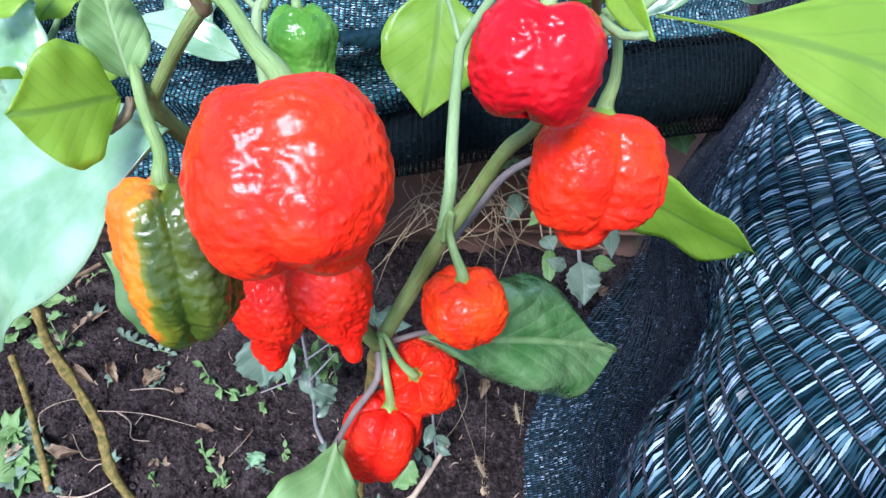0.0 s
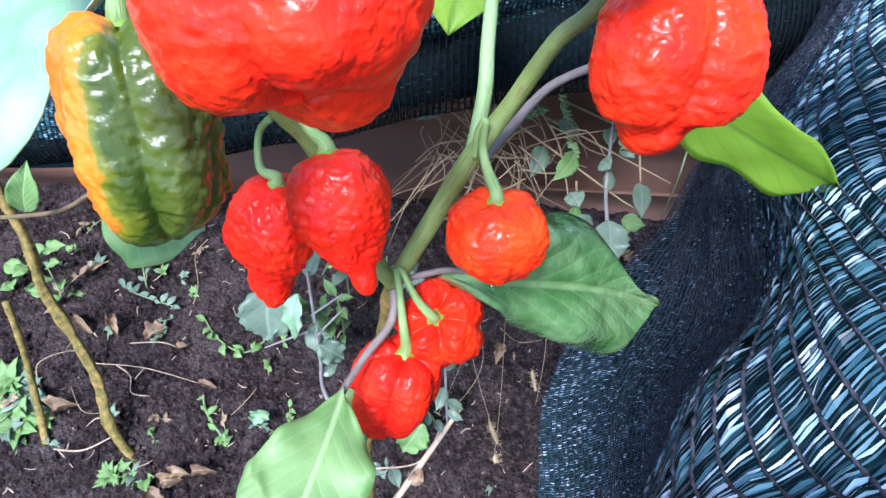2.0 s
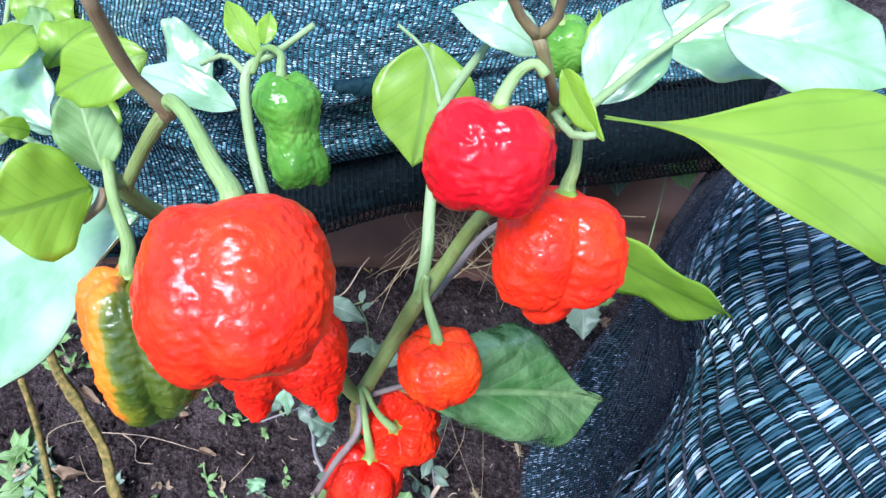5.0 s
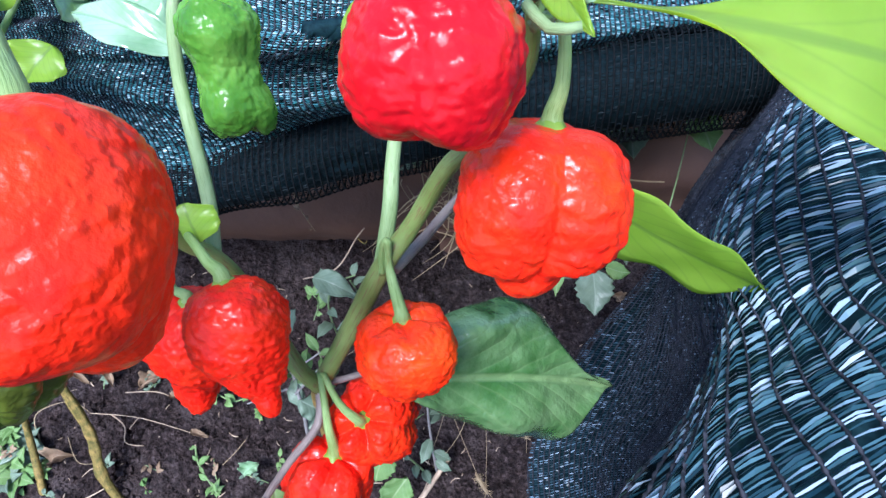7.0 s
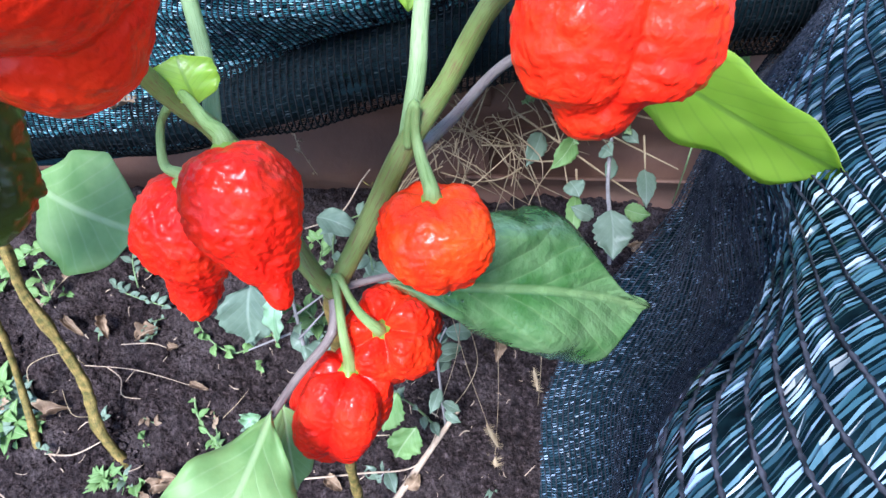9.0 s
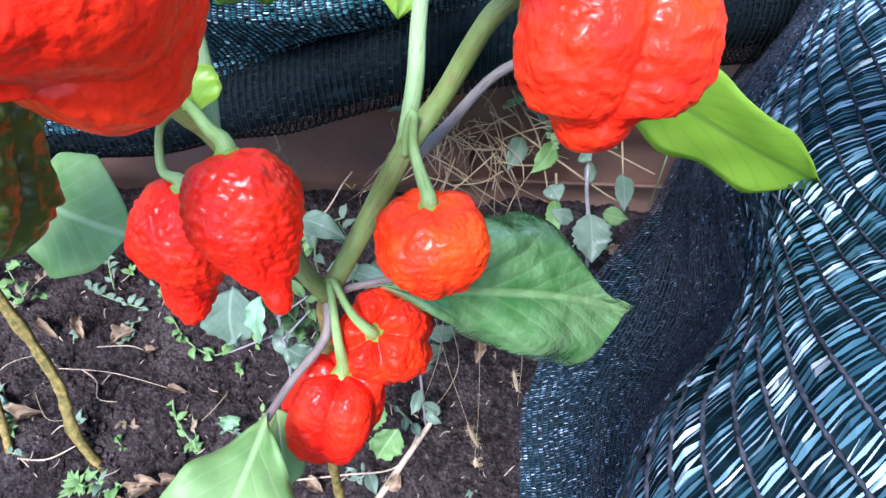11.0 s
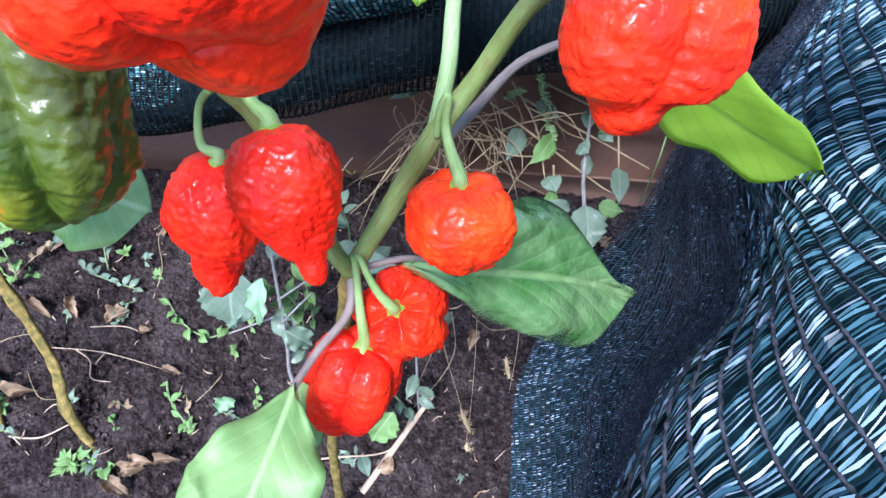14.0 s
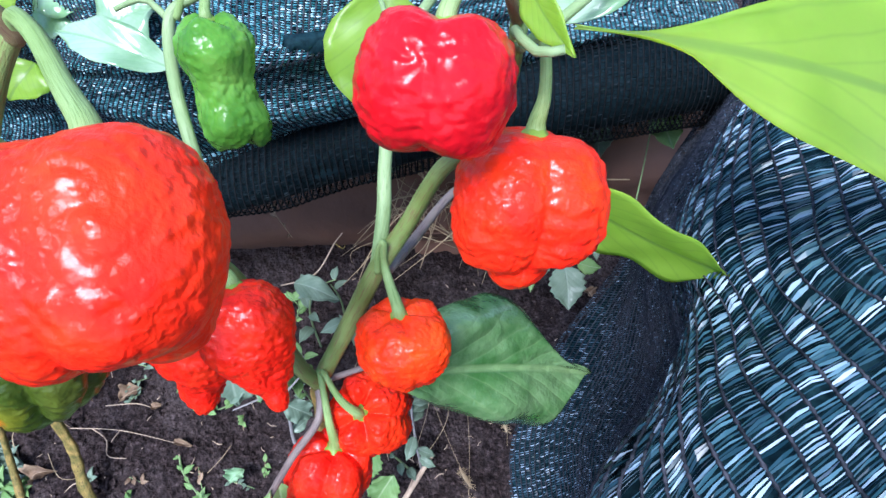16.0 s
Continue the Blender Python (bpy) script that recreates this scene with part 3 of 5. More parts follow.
    tagged(part("chain", mesh_of("chain", vs, fs, CHAIN_HEM_SHADE if mat is TAPE_HEM_SHADE else CHAIN), root, "dark knitted chain threads"), kind="stuff")
    # Solid sheet added behind the tapes so that gaps look deeply shaded.
    if gap_sheet:
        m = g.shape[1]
        back = g - n * gap_sheet
        # Lowest row lowered so the underside of the hem stays black.
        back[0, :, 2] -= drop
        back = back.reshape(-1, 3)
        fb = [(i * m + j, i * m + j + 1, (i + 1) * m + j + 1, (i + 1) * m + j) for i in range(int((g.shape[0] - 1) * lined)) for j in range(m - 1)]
        part("gap_sheet", mesh_of("gap_sheet", back.tolist(), fb, inner), root, "solid dark sheet standing in for shaded inner folds")
    return root


side_rows = [
    [(0.0700, 0.0569, -0.0657), (0.1060, 0.0447, 0.0025), (0.0811, 0.0256, 0.1932), (0.0465, 0.0117, 0.3376), (0.0265, 0.0089, 0.4177), (0.0448, 0.0126, 0.4754), (0.0637, 0.0155, 0.4959), (0.0756, 0.0183, 0.5072)],
    [(0.0734, 0.1152, -0.0201), (0.1133, 0.1070, 0.0192), (0.1075, 0.0860, 0.1489), (0.0692, 0.0565, 0.3086), (0.0402, 0.0410, 0.4062), (0.0597, 0.0334, 0.4642), (0.0810, 0.0325, 0.4818), (0.1016, 0.0331, 0.4914)],
    [(0.0745, 0.1650, 0.0188), (0.1147, 0.1568, 0.0399), (0.1265, 0.1379, 0.1210), (0.0947, 0.0921, 0.2908), (0.0567, 0.0619, 0.4042), (0.0755, 0.0514, 0.4463), (0.1044, 0.0502, 0.4591), (0.1366, 0.0498, 0.4679)],
    [(0.0776, 0.2291, 0.0689), (0.1172, 0.2216, 0.0904), (0.1358, 0.1898, 0.1615), (0.1143, 0.1329, 0.2998), (0.0710, 0.0862, 0.4141), (0.0832, 0.0722, 0.4488), (0.1092, 0.0685, 0.4642), (0.1439, 0.0673, 0.4725)],
    [(0.1241, 0.2926, 0.1185), (0.1438, 0.2586, 0.1696), (0.1481, 0.2111, 0.2467), (0.1357, 0.1645, 0.3245), (0.0927, 0.1119, 0.4159), (0.0955, 0.0947, 0.4481), (0.1221, 0.0890, 0.4620), (0.1602, 0.0869, 0.4694)],
    [(0.1719, 0.3438, 0.1585), (0.1656, 0.2957, 0.2214), (0.1506, 0.2409, 0.2929), (0.1354, 0.1962, 0.3493), (0.1207, 0.1613, 0.3951), (0.1208, 0.1315, 0.4358), (0.1393, 0.1151, 0.4595), (0.1806, 0.1119, 0.4661)],
    [(0.2077, 0.4058, 0.1978), (0.1879, 0.3437, 0.2590), (0.1549, 0.2650, 0.3345), (0.1356, 0.2212, 0.3780), (0.1279, 0.1962, 0.4041), (0.1410, 0.1691, 0.4332), (0.1606, 0.1494, 0.4543), (0.2092, 0.1452, 0.4602)],
    [(0.2652, 0.4695, 0.2476), (0.2392, 0.4049, 0.3068), (0.2093, 0.3364, 0.3674), (0.1963, 0.3013, 0.3994), (0.1911, 0.2772, 0.4217), (0.2202, 0.2479, 0.4491), (0.2570, 0.2264, 0.4688), (0.3291, 0.2158, 0.4788)],
    [(0.2928, 0.5456, 0.3253), (0.2747, 0.4808, 0.3661), (0.2552, 0.4150, 0.4060), (0.2403, 0.3656, 0.4359), (0.2351, 0.3307, 0.4543), (0.2621, 0.3076, 0.4683), (0.3088, 0.2872, 0.4798), (0.3899, 0.2729, 0.4869)],
]
side = creased(net_grid(side_rows), [(0.010, 5, 3), (0.005, 14, 5), (0.001, 40, 30)])
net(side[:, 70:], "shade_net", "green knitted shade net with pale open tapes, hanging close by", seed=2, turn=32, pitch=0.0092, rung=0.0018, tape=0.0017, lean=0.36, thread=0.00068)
# Rest of the same sheet, its tapes coloured darker for the shadowed folds.
net(side[:, :71], "shade_net", "folded shade net heaped on the soil, shade in its tape colour", seed=12, turn=8, pitch=0.0068, rung=0.0019, tape=0.0012, mat=TAPE_FOLD_SHADE)

back_rows = [
    [(-0.4198, 0.3526, 0.2202), (-0.2727, 0.3436, 0.2498), (-0.1543, 0.3414, 0.2663), (-0.0587, 0.3570, 0.2876), (0.0239, 0.3731, 0.3002), (0.1582, 0.3973, 0.3008), (0.2598, 0.4315, 0.2818)],
    [(-0.3725, 0.3336, 0.2693), (-0.2440, 0.3269, 0.2915), (-0.1367, 0.3245, 0.3079), (-0.0521, 0.3433, 0.3226), (0.0234, 0.3637, 0.3294), (0.1526, 0.3959, 0.3272), (0.2537, 0.4394, 0.3063)],
    [(-0.3360, 0.3649, 0.3394), (-0.2407, 0.3491, 0.3545), (-0.1472, 0.3247, 0.3720), (-0.0705, 0.3226, 0.3795), (0.0123, 0.3545, 0.3770), (0.1261, 0.3970, 0.3646), (0.2443, 0.4449, 0.3380)],
    [(-0.3166, 0.3736, 0.3737), (-0.2209, 0.3502, 0.3919), (-0.1300, 0.3191, 0.4133), (-0.0538, 0.3095, 0.4195), (0.0171, 0.3507, 0.4106), (0.1253, 0.4038, 0.3972), (0.2384, 0.4614, 0.3691)],
    [(-0.3152, 0.4022, 0.3960), (-0.2197, 0.3767, 0.4126), (-0.1322, 0.3485, 0.4272), (-0.0555, 0.3403, 0.4299), (0.0243, 0.3802, 0.4245), (0.1332, 0.4290, 0.4170), (0.2438, 0.4829, 0.3951)],
    [(-0.3113, 0.4789, 0.4559), (-0.2211, 0.4532, 0.4633), (-0.1390, 0.4356, 0.4678), (-0.0597, 0.4337, 0.4663), (0.0331, 0.4499, 0.4698), (0.1420, 0.4879, 0.4630), (0.2533, 0.5490, 0.4467)],
]
net(creased(net_grid(back_rows), [(0.022, 2.5, 6), (0.010, 3, 13), (0.0008, 30, 40)]), "shade_net", "sagging blue-green shade net with a dark rolled hem", seed=5, pitch=0.0034, rung=0.0012, tape=0.0009, turn=-8, gap_sheet=0.006, lined=1.0, mat=TAPE_FINE, drop=0.012)

# the rolled hem of the hanging net, oversized and blackened for painted-in shade
def hem_grid(path, radii, n=90):
    rows = []
    for i in range(n + 1):
        a = 2 * math.pi * i / n
        row = []
        for j in range(n + 1):
            t = j / n
            k = t * (len(radii) - 1)
            m = min(int(k), len(radii) - 2)
            r = (radii[m] + (radii[m + 1] - radii[m]) * (k - m)) * (1 + 0.25 * noise.noise(Vector((t * 9, math.cos(a), math.sin(a)))))
            p = spline(path, t)
            row.append((p.x, p.y + r * math.cos(a), p.z + 1.1 * r * math.sin(a)))
        rows.append(row)
    return np.array(rows)


hem_path = [(-0.3926, 0.3443, 0.2502), (-0.2560, 0.3351, 0.2751), (-0.1440, 0.3340, 0.2925), (-0.0548, 0.3508, 0.3102), (0.0235, 0.3657, 0.3218), (0.1515, 0.3899, 0.3270), (0.2591, 0.4315, 0.3093)]
hem_radii = [0.021, 0.024, 0.025, 0.028, 0.030, 0.033, 0.034]
hem = net(hem_grid(hem_path, hem_radii), "net_hem", "rolled hem of the net with its shadow painted black", seed=8, pitch=0.0045, rung=0.002, mat=TAPE_HEM_SHADE, gap_sheet=0)
tube("core", hem_path, [r * 0.86 for r in hem_radii], HEM_CORE_SHADE, hem, "core of the hem painted black for inner shade", sides=14, step=0.006)


# ---- the pepper plant ----
node = (-0.0279, 0.1347, 0.3903)
fork = (-0.0008, 0.1522, 0.4405)
plant = thing("pepper_plant", (-0.0729, 0.1406, -0.0249), "bushy hot pepper plant with wrinkled red ripe fruit", "pepper plant")

tube("stem", [(-0.0703, 0.1382, -0.0254), (-0.0652, 0.1399, 0.0769), (-0.0618, 0.1474, 0.1513), (-0.0445, 0.1434, 0.2761), (-0.0346, 0.1390, 0.3457), node], [0.0042, 0.0038, 0.0034, 0.0034, 0.0036, 0.0036], WOOD, plant, "woody grey-green main stem", knots=0.2, seed=3)
tube("branch", [node, (-0.0144, 0.1442, 0.4138), fork, (0.0108, 0.1602, 0.4559), (0.0220, 0.1623, 0.4782), (0.0308, 0.1632, 0.4879), (0.0423, 0.1687, 0.5060), (0.0421, 0.1590, 0.5327)], [0.0035, 0.0034, 0.0034, 0.003, 0.0028, 0.0025, 0.0021, 0.0017], STEM_GREEN, plant, "thick olive green branch", sides=14, ribs=0.1, knots=0.06)
tube("branch", [(0.0421, 0.1590, 0.5327), (0.0390, 0.1510, 0.5440), (0.0340, 0.1500, 0.5590)], [0.0016, 0.0014, 0.0019], STEM_RED, plant, "reddish upright shoot", sides=12)
tube("branch", [(0.0340, 0.1500, 0.5590), (0.0290, 0.1490, 0.5650), (0.0250, 0.1470, 0.5750)], [0.0017, 0.0013, 0.0012], STEM_RED, plant, sides=10)
tube("branch", [(0.0340, 0.1500, 0.5590), (0.0380, 0.1490, 0.5650), (0.0380, 0.1470, 0.5750)], [0.0017, 0.0013, 0.0012], STEM_RED, plant, sides=10)
tube("branch", [fork, (0.0026, 0.1653, 0.4554), (0.0034, 0.1800, 0.4646), (0.0058, 0.2085, 0.4777), (0.0095, 0.2254, 0.4817), (0.0293, 0.2625, 0.4879)], [0.0026, 0.0025, 0.0023, 0.0022, 0.0021, 0.002], STEM_PALE, plant, "pale green upright shoot", sides=12, ribs=0.1)
tube("branch", [node, (-0.0340, 0.1363, 0.4030), (-0.0456, 0.1490, 0.4266), (-0.0532, 0.1525, 0.4454), (-0.0591, 0.1498, 0.4592), (-0.0629, 0.1444, 0.4778), (-0.0724, 0.1302, 0.5170), (-0.0723, 0.1246, 0.5332)], [0.0033, 0.0031, 0.003, 0.003, 0.0028, 0.0027, 0.0024, 0.0022], STEM_GREEN, plant, "olive branch reaching out to the side", sides=14, ribs=0.1, knots=0.08)
tube("branch", [(-0.0735, 0.1262, 0.5270), (-0.0672, 0.1262, 0.5360), (-0.0590, 0.1256, 0.5468), (-0.0515, 0.1250, 0.5555)], [0.0018, 0.0017, 0.0017, 0.0019], STEM_GREEN, plant, "olive side branch", sides=12, ribs=0.08)
tube("branch", [(-0.0525, 0.1251, 0.5540), (-0.0515, 0.1250, 0.5560), (-0.0550, 0.1240, 0.5650), (-0.0550, 0.1220, 0.5770), (-0.0540, 0.1200, 0.5870)], [0.0020, 0.0023, 0.0016, 0.0015, 0.0015], STEM_RED, plant, "reddish brown shoot with a swollen node", sides=12, knots=0.08)
tube("branch", [(-0.0754, 0.1231, 0.5320), (-0.0765, 0.1197, 0.5294), (-0.0800, 0.1150, 0.5280)], [0.0012, 0.0014, 0.0009], STEM_RED, plant, "short broken brown twig")
tube("branch", [(-0.0548, 0.1545, 0.4456), (-0.0582, 0.1720, 0.4560), (-0.0703, 0.2059, 0.4756), (-0.0736, 0.2307, 0.4905), (-0.0607, 0.2340, 0.4976), (-0.0442, 0.2399, 0.5068)], [0.0025, 0.0024, 0.0023, 0.0022, 0.0015, 0.0013], STEM_PALE, plant, "pale green side shoot", sides=12, ribs=0.08)
tube("branch", [(-0.0736, 0.2298, 0.4897), (-0.0827, 0.2362, 0.4947), (-0.0917, 0.2301, 0.4946)], [0.0014, 0.0012, 0.001], STEM_PALE, plant)
tube("branch", [(0.0030, 0.1557, 0.4364), (0.0115, 0.1702, 0.4341), (0.0280, 0.1919, 0.4373), (0.0510, 0.2029, 0.4413)], [0.002, 0.0019, 0.0017, 0.0016], PURPLE, plant, "purple-tinged leaf stalk")
tube("branch", [(0.0408, 0.1445, 0.5350), (0.0517, 0.1515, 0.5382), (0.0680, 0.1646, 0.5439), (0.0897, 0.1794, 0.5508)], [0.0014, 0.0013, 0.0012, 0.001], STEM_PALE, plant)
tube("branch", [(0.0065, 0.2220, 0.4814), (0.0022, 0.2396, 0.4883), (-0.0029, 0.2527, 0.4894), (-0.0134, 0.2661, 0.4907)], [0.0012, 0.001, 0.0009, 0.0008], STEM_PALE, plant)

# ripe peppers
pepper(plant, (0.0070, 0.1372, 0.4400), (0.0096, 0.1252, 0.4120), 0.0166, ORANGE_RED, [(0.0001, 0.1502, 0.4421), (0.0008, 0.1525, 0.4510), (0.0031, 0.1526, 0.4562), (0.0026, 0.1512, 0.4470), (0.0040, 0.1462, 0.4420)], "small round wrinkled orange-red pepper", lobes=5, lobe=0.1, cleft=0.06, taper=0.0, wrinkle=0.075, seed=3, power=0.82, profile=(1.1, 1.05, 1.0, 0.98, 0.9), pedicel_r=(0.0011, 0.0027))
pepper(plant, (-0.0435, 0.1365, 0.4580), (-0.0345, 0.1132, 0.4275), 0.0156, RED, [(-0.0583, 0.1520, 0.4560), (-0.0565, 0.1500, 0.4615), (-0.0520, 0.1450, 0.4630), (-0.0475, 0.1402, 0.4610)], "large red pepper tapering to a pointed stinger tail", lobes=3, lobe=0.1, cleft=0.0, taper=0.0, wrinkle=0.085, seed=5, tail=0.17, tail_r=0.27, power=0.68, spin=1.2, dimple=0.02, profile=(0.95, 1.04, 1.05, 0.92, 0.72, 0.56, 0.5), pedicel_r=(0.0013, 0.0031), lean=0.1)
pepper(plant, (-0.0635, 0.1430, 0.4375), (-0.0735, 0.1295, 0.3865), 0.0160, RED, [(-0.0640, 0.1534, 0.4540), (-0.0690, 0.1545, 0.4475), (-0.0700, 0.1500, 0.4420), (-0.0685, 0.1455, 0.4385)], "long knobbly red pepper with a bulbous tip", lobes=3, lobe=0.14, cleft=0.05, taper=0.0, wrinkle=0.105, seed=8, power=0.8, dimple=0.03, profile=(0.95, 1.02, 1.0, 0.93, 0.6, 0.86, 0.75), pedicel_r=(0.0011, 0.0025))
pepper(plant, (-0.0135, 0.1225, 0.3885), (-0.0045, 0.1375, 0.3480), 0.0178, SCARLET, [node, (-0.0248, 0.1348, 0.3996), (-0.0210, 0.1290, 0.3965), (-0.0175, 0.1255, 0.3915)], "crinkled red pepper seen from its calyx end", lobes=5, lobe=0.13, crest=0.9, dimple=0.14, cleft=0.15, taper=0.0, wrinkle=0.1, seed=11, power=0.75, pedicel_r=(0.0011, 0.0027))
pepper(plant, (-0.0225, 0.1165, 0.3745), (-0.0305, 0.1000, 0.3350), 0.0185, RED, [node, (-0.0263, 0.1355, 0.3978), (-0.0247, 0.1272, 0.3910), (-0.0235, 0.1205, 0.3835)], "blocky red pepper with a small blunt tail", lobes=5, lobe=0.24, crest=0.6, dimple=0.07, cleft=0.02, taper=0.0, wrinkle=0.06, ridge=0.12, seed=13, tail=0.16, tail_r=0.4, lean=-0.3, power=0.62, spin=0.3, profile=(1.0, 1.0, 1.0, 0.95, 0.85), pedicel_r=(0.0012, 0.003))
pepper(plant, (0.0475, 0.1465, 0.5095), (0.0430, 0.1262, 0.4785), 0.0212, SCARLET, [(0.0427, 0.1560, 0.5281), (0.0449, 0.1608, 0.5318), (0.0488, 0.1560, 0.5270), (0.0492, 0.1500, 0.5180)], "round red pepper with deep horizontal wrinkles", lobes=3, lobe=0.3, crest=0.5, cleft=0.0, taper=0.0, wrinkle=0.06, ridge=0.1, seed=17, tail=0.17, tail_r=0.42, spin=1.4, power=0.54, dimple=0.03, profile=(0.9, 0.98, 1.02, 1.04, 1.04), pedicel_r=(0.0012, 0.0031))
pepper(plant, (0.0256, 0.1405, 0.5478), (0.0203, 0.1212, 0.5245), 0.0175, CRIMSON, [(0.0365, 0.1463, 0.5501), (0.0338, 0.1480, 0.5525), (0.0295, 0.1465, 0.5510)], "blocky glossy crimson pepper with shallow lobes", lobes=4, lobe=0.2, crest=0.2, cleft=0.14, taper=0.08, wrinkle=0.06, ridge=0.06, seed=19, power=0.56, spin=0.15)
pepper(plant, (-0.0308, 0.0994, 0.5545), (-0.0258, 0.0685, 0.5318), 0.0195, SCARLET, [(-0.0515, 0.1250, 0.5555), (-0.0490, 0.1240, 0.5590), (-0.0432, 0.1180, 0.5585), (-0.0372, 0.1090, 0.5555)], "large blocky red pepper hanging from a long pedicel", lobes=3, lobe=0.24, crest=0.12, dimple=0.05, cleft=0.16, taper=0.0, wrinkle=0.05, seed=23, power=0.54, spin=1.75, pedicel_r=(0.0016, 0.0031), profile=(0.95, 1.0, 1.02, 1.0, 0.95))
pepper(plant, (-0.0655, 0.1045, 0.5262), (-0.0660, 0.0825, 0.4875), 0.0146, TURNING, [(-0.0737, 0.1245, 0.5308), (-0.0738, 0.1274, 0.5377), (-0.0704, 0.1178, 0.5334), (-0.0660, 0.1088, 0.5278)], "half-ripe pepper, orange on one flank and olive green on the other", lobes=5, lobe=0.26, crest=0.4, cleft=0.02, taper=0.1, wrinkle=0.085, seed=29, power=0.6, lean=0.3, profile=(0.85, 1.0, 1.0, 1.05, 0.8))
# unripe peppers
pepper(plant, (-0.0542, 0.2165, 0.5035), (-0.0528, 0.1950, 0.4555), 0.0140, GREEN_FRUIT, [(-0.0713, 0.2304, 0.4902), (-0.0649, 0.2336, 0.4996), (-0.0557, 0.2244, 0.5038)], "glossy unripe green pepper pinched in the middle", lobes=3, lobe=0.16, cleft=0.2, taper=0.0, wrinkle=0.08, seed=31, power=0.7, lean=0.25, profile=(1.0, 1.02, 1.05, 0.75, 1.0, 1.0, 0.8), spin=0.6)
pepper(plant, (0.0505, 0.2229, 0.5209), (0.0569, 0.2180, 0.4988), 0.011, GREEN_FRUIT, [(0.0449, 0.2255, 0.5321), (0.0477, 0.2243, 0.5266)], "small unripe green pepper under pale leaves", lobes=4, lobe=0.1, cleft=0.1, wrinkle=0.06, seed=37)


def facing(base, tip, eye, degrees):
    """The upward direction of a blade that is seen from eye at that angle to its face."""
    a, b = Vector(base), Vector(tip)
    axis = (b - a).normalized()
    to = (Vector(eye) - (a + b) / 2).normalized()
    flat = axis.cross(to).normalized()
    to = (to - axis * to.dot(axis)).normalized()
    return flat * math.cos(radians(degrees)) + to * math.sin(radians(degrees))


# leaves
leaf(plant, (-0.0095, 0.1410, 0.3907), (0.0939, 0.1645, 0.3291), (-0.2, -0.5, 0.84), 0.055, LEAF_DARK, "dark wet green leaf with a torn twisted tip", bend=0.04, fold=0.16, wave=0.13, seed=2, rows=44, cols=20, curl=-0.7, left=(0.02, 0.2, 0.42, 0.65, 0.85, 0.98, 1.08, 1.14, 1.18, 1.12, 0.98, 0.8, 0.55, 0.28, 0.14, 0.1, 0.02), right=(0.02, 0.14, 0.27, 0.4, 0.52, 0.63, 0.72, 0.79, 0.86, 0.92, 0.98, 1.02, 1.04, 0.98, 0.42, 0.14, 0.02))
tube("petiole", [node, (-0.0181, 0.1361, 0.3937), (-0.0076, 0.1409, 0.3906), (0.0032, 0.1447, 0.3822)], [0.0014, 0.0013, 0.0012, 0.0008], PURPLE, plant)
leaf(plant, (-0.0433, 0.0954, 0.3848), (-0.0515, 0.0460, 0.3832), (0.05, -0.7, 0.7), 0.038, LEAF_MID, "broad pale-veined green leaf", bend=0.05, fold=0.1, wave=0.08, seed=4, shape=0.62)
tube("petiole", [node, (-0.0279, 0.1226, 0.3832), (-0.0369, 0.1083, 0.3811), (-0.0435, 0.0927, 0.3826)], [0.0019, 0.0017, 0.0015, 0.0013], PURPLE, plant, "purplish petiole")
leaf(plant, (-0.0458, 0.1041, 0.3641), (-0.0452, 0.0846, 0.3306), (0.5, -0.6, 0.5), 0.018, LEAF_MID, bend=0.05, seed=6)
leaf(plant, (-0.0590, 0.0800, 0.3700), (-0.0690, 0.0450, 0.3640), (-0.4, -0.7, 0.6), 0.022, LEAF_MID, bend=0.1, seed=7)
r_base, r_tip = (0.0486, 0.1862, 0.4602), (0.1280, 0.1580, 0.4245)
leaf(plant, r_base, r_tip, facing(r_base, r_tip, (0.02, 0.026, 0.59), 40), 0.037, LEAF_LIME, "bright lime green leaf", bend=0.05, fold=0.12, wave=0.06, seed=9, rows=32, left=(0.03, 0.7, 0.95, 1.0, 0.95, 0.85, 0.7, 0.5, 0.12), right=(0.03, 0.5, 0.8, 0.95, 1.0, 0.98, 0.92, 0.85, 0.3))
leaf(plant, (0.0505, 0.1338, 0.5470), (0.1860, 0.1490, 0.4880), (0.1, -0.55, 0.82), 0.043, LEAF_LIME, "large yellow-green leaf lit from above", bend=0.09, fold=0.05, wave=0.07, seed=10, rows=40, left=(0.02, 0.12, 0.5, 0.9, 1.0, 0.75, 0.45, 0.2, 0.02), right=(0.02, 0.1, 0.5, 0.85, 1.0, 1.0, 0.85, 0.5, 0.02))
tube("petiole", [(0.0396, 0.1430, 0.5407), (0.0431, 0.1332, 0.5422), (0.0484, 0.1319, 0.5435)], [0.0012, 0.0011, 0.001], STEM_PALE, plant)
# Its paleness is sky glare put into the colour, under a real gloss.
leaf(plant, (-0.0691, 0.1208, 0.5234), (-0.1931, 0.1187, 0.4486), (-0.2, -0.5, 0.85), 0.074, LEAF_PALE, "large shiny leaf with sky glare painted pale", bend=0.05, fold=0.08, wave=0.08, seed=13, shape=0.5)
leaf(plant, (-0.0765, 0.1206, 0.5338), (-0.0895, 0.1015, 0.5452), (0.0, -0.8, 0.5), 0.028, LEAF_LIME, "translucent young lime leaf", bend=0.05, fold=0.06, wave=0.05, seed=14, shape=0.5)
leaf(plant, (-0.0753, 0.1252, 0.5359), (-0.0784, 0.1384, 0.5554), (0.4, -0.8, 0.4), 0.015, LEAF_MID, bend=0.05, fold=0.2, seed=15)
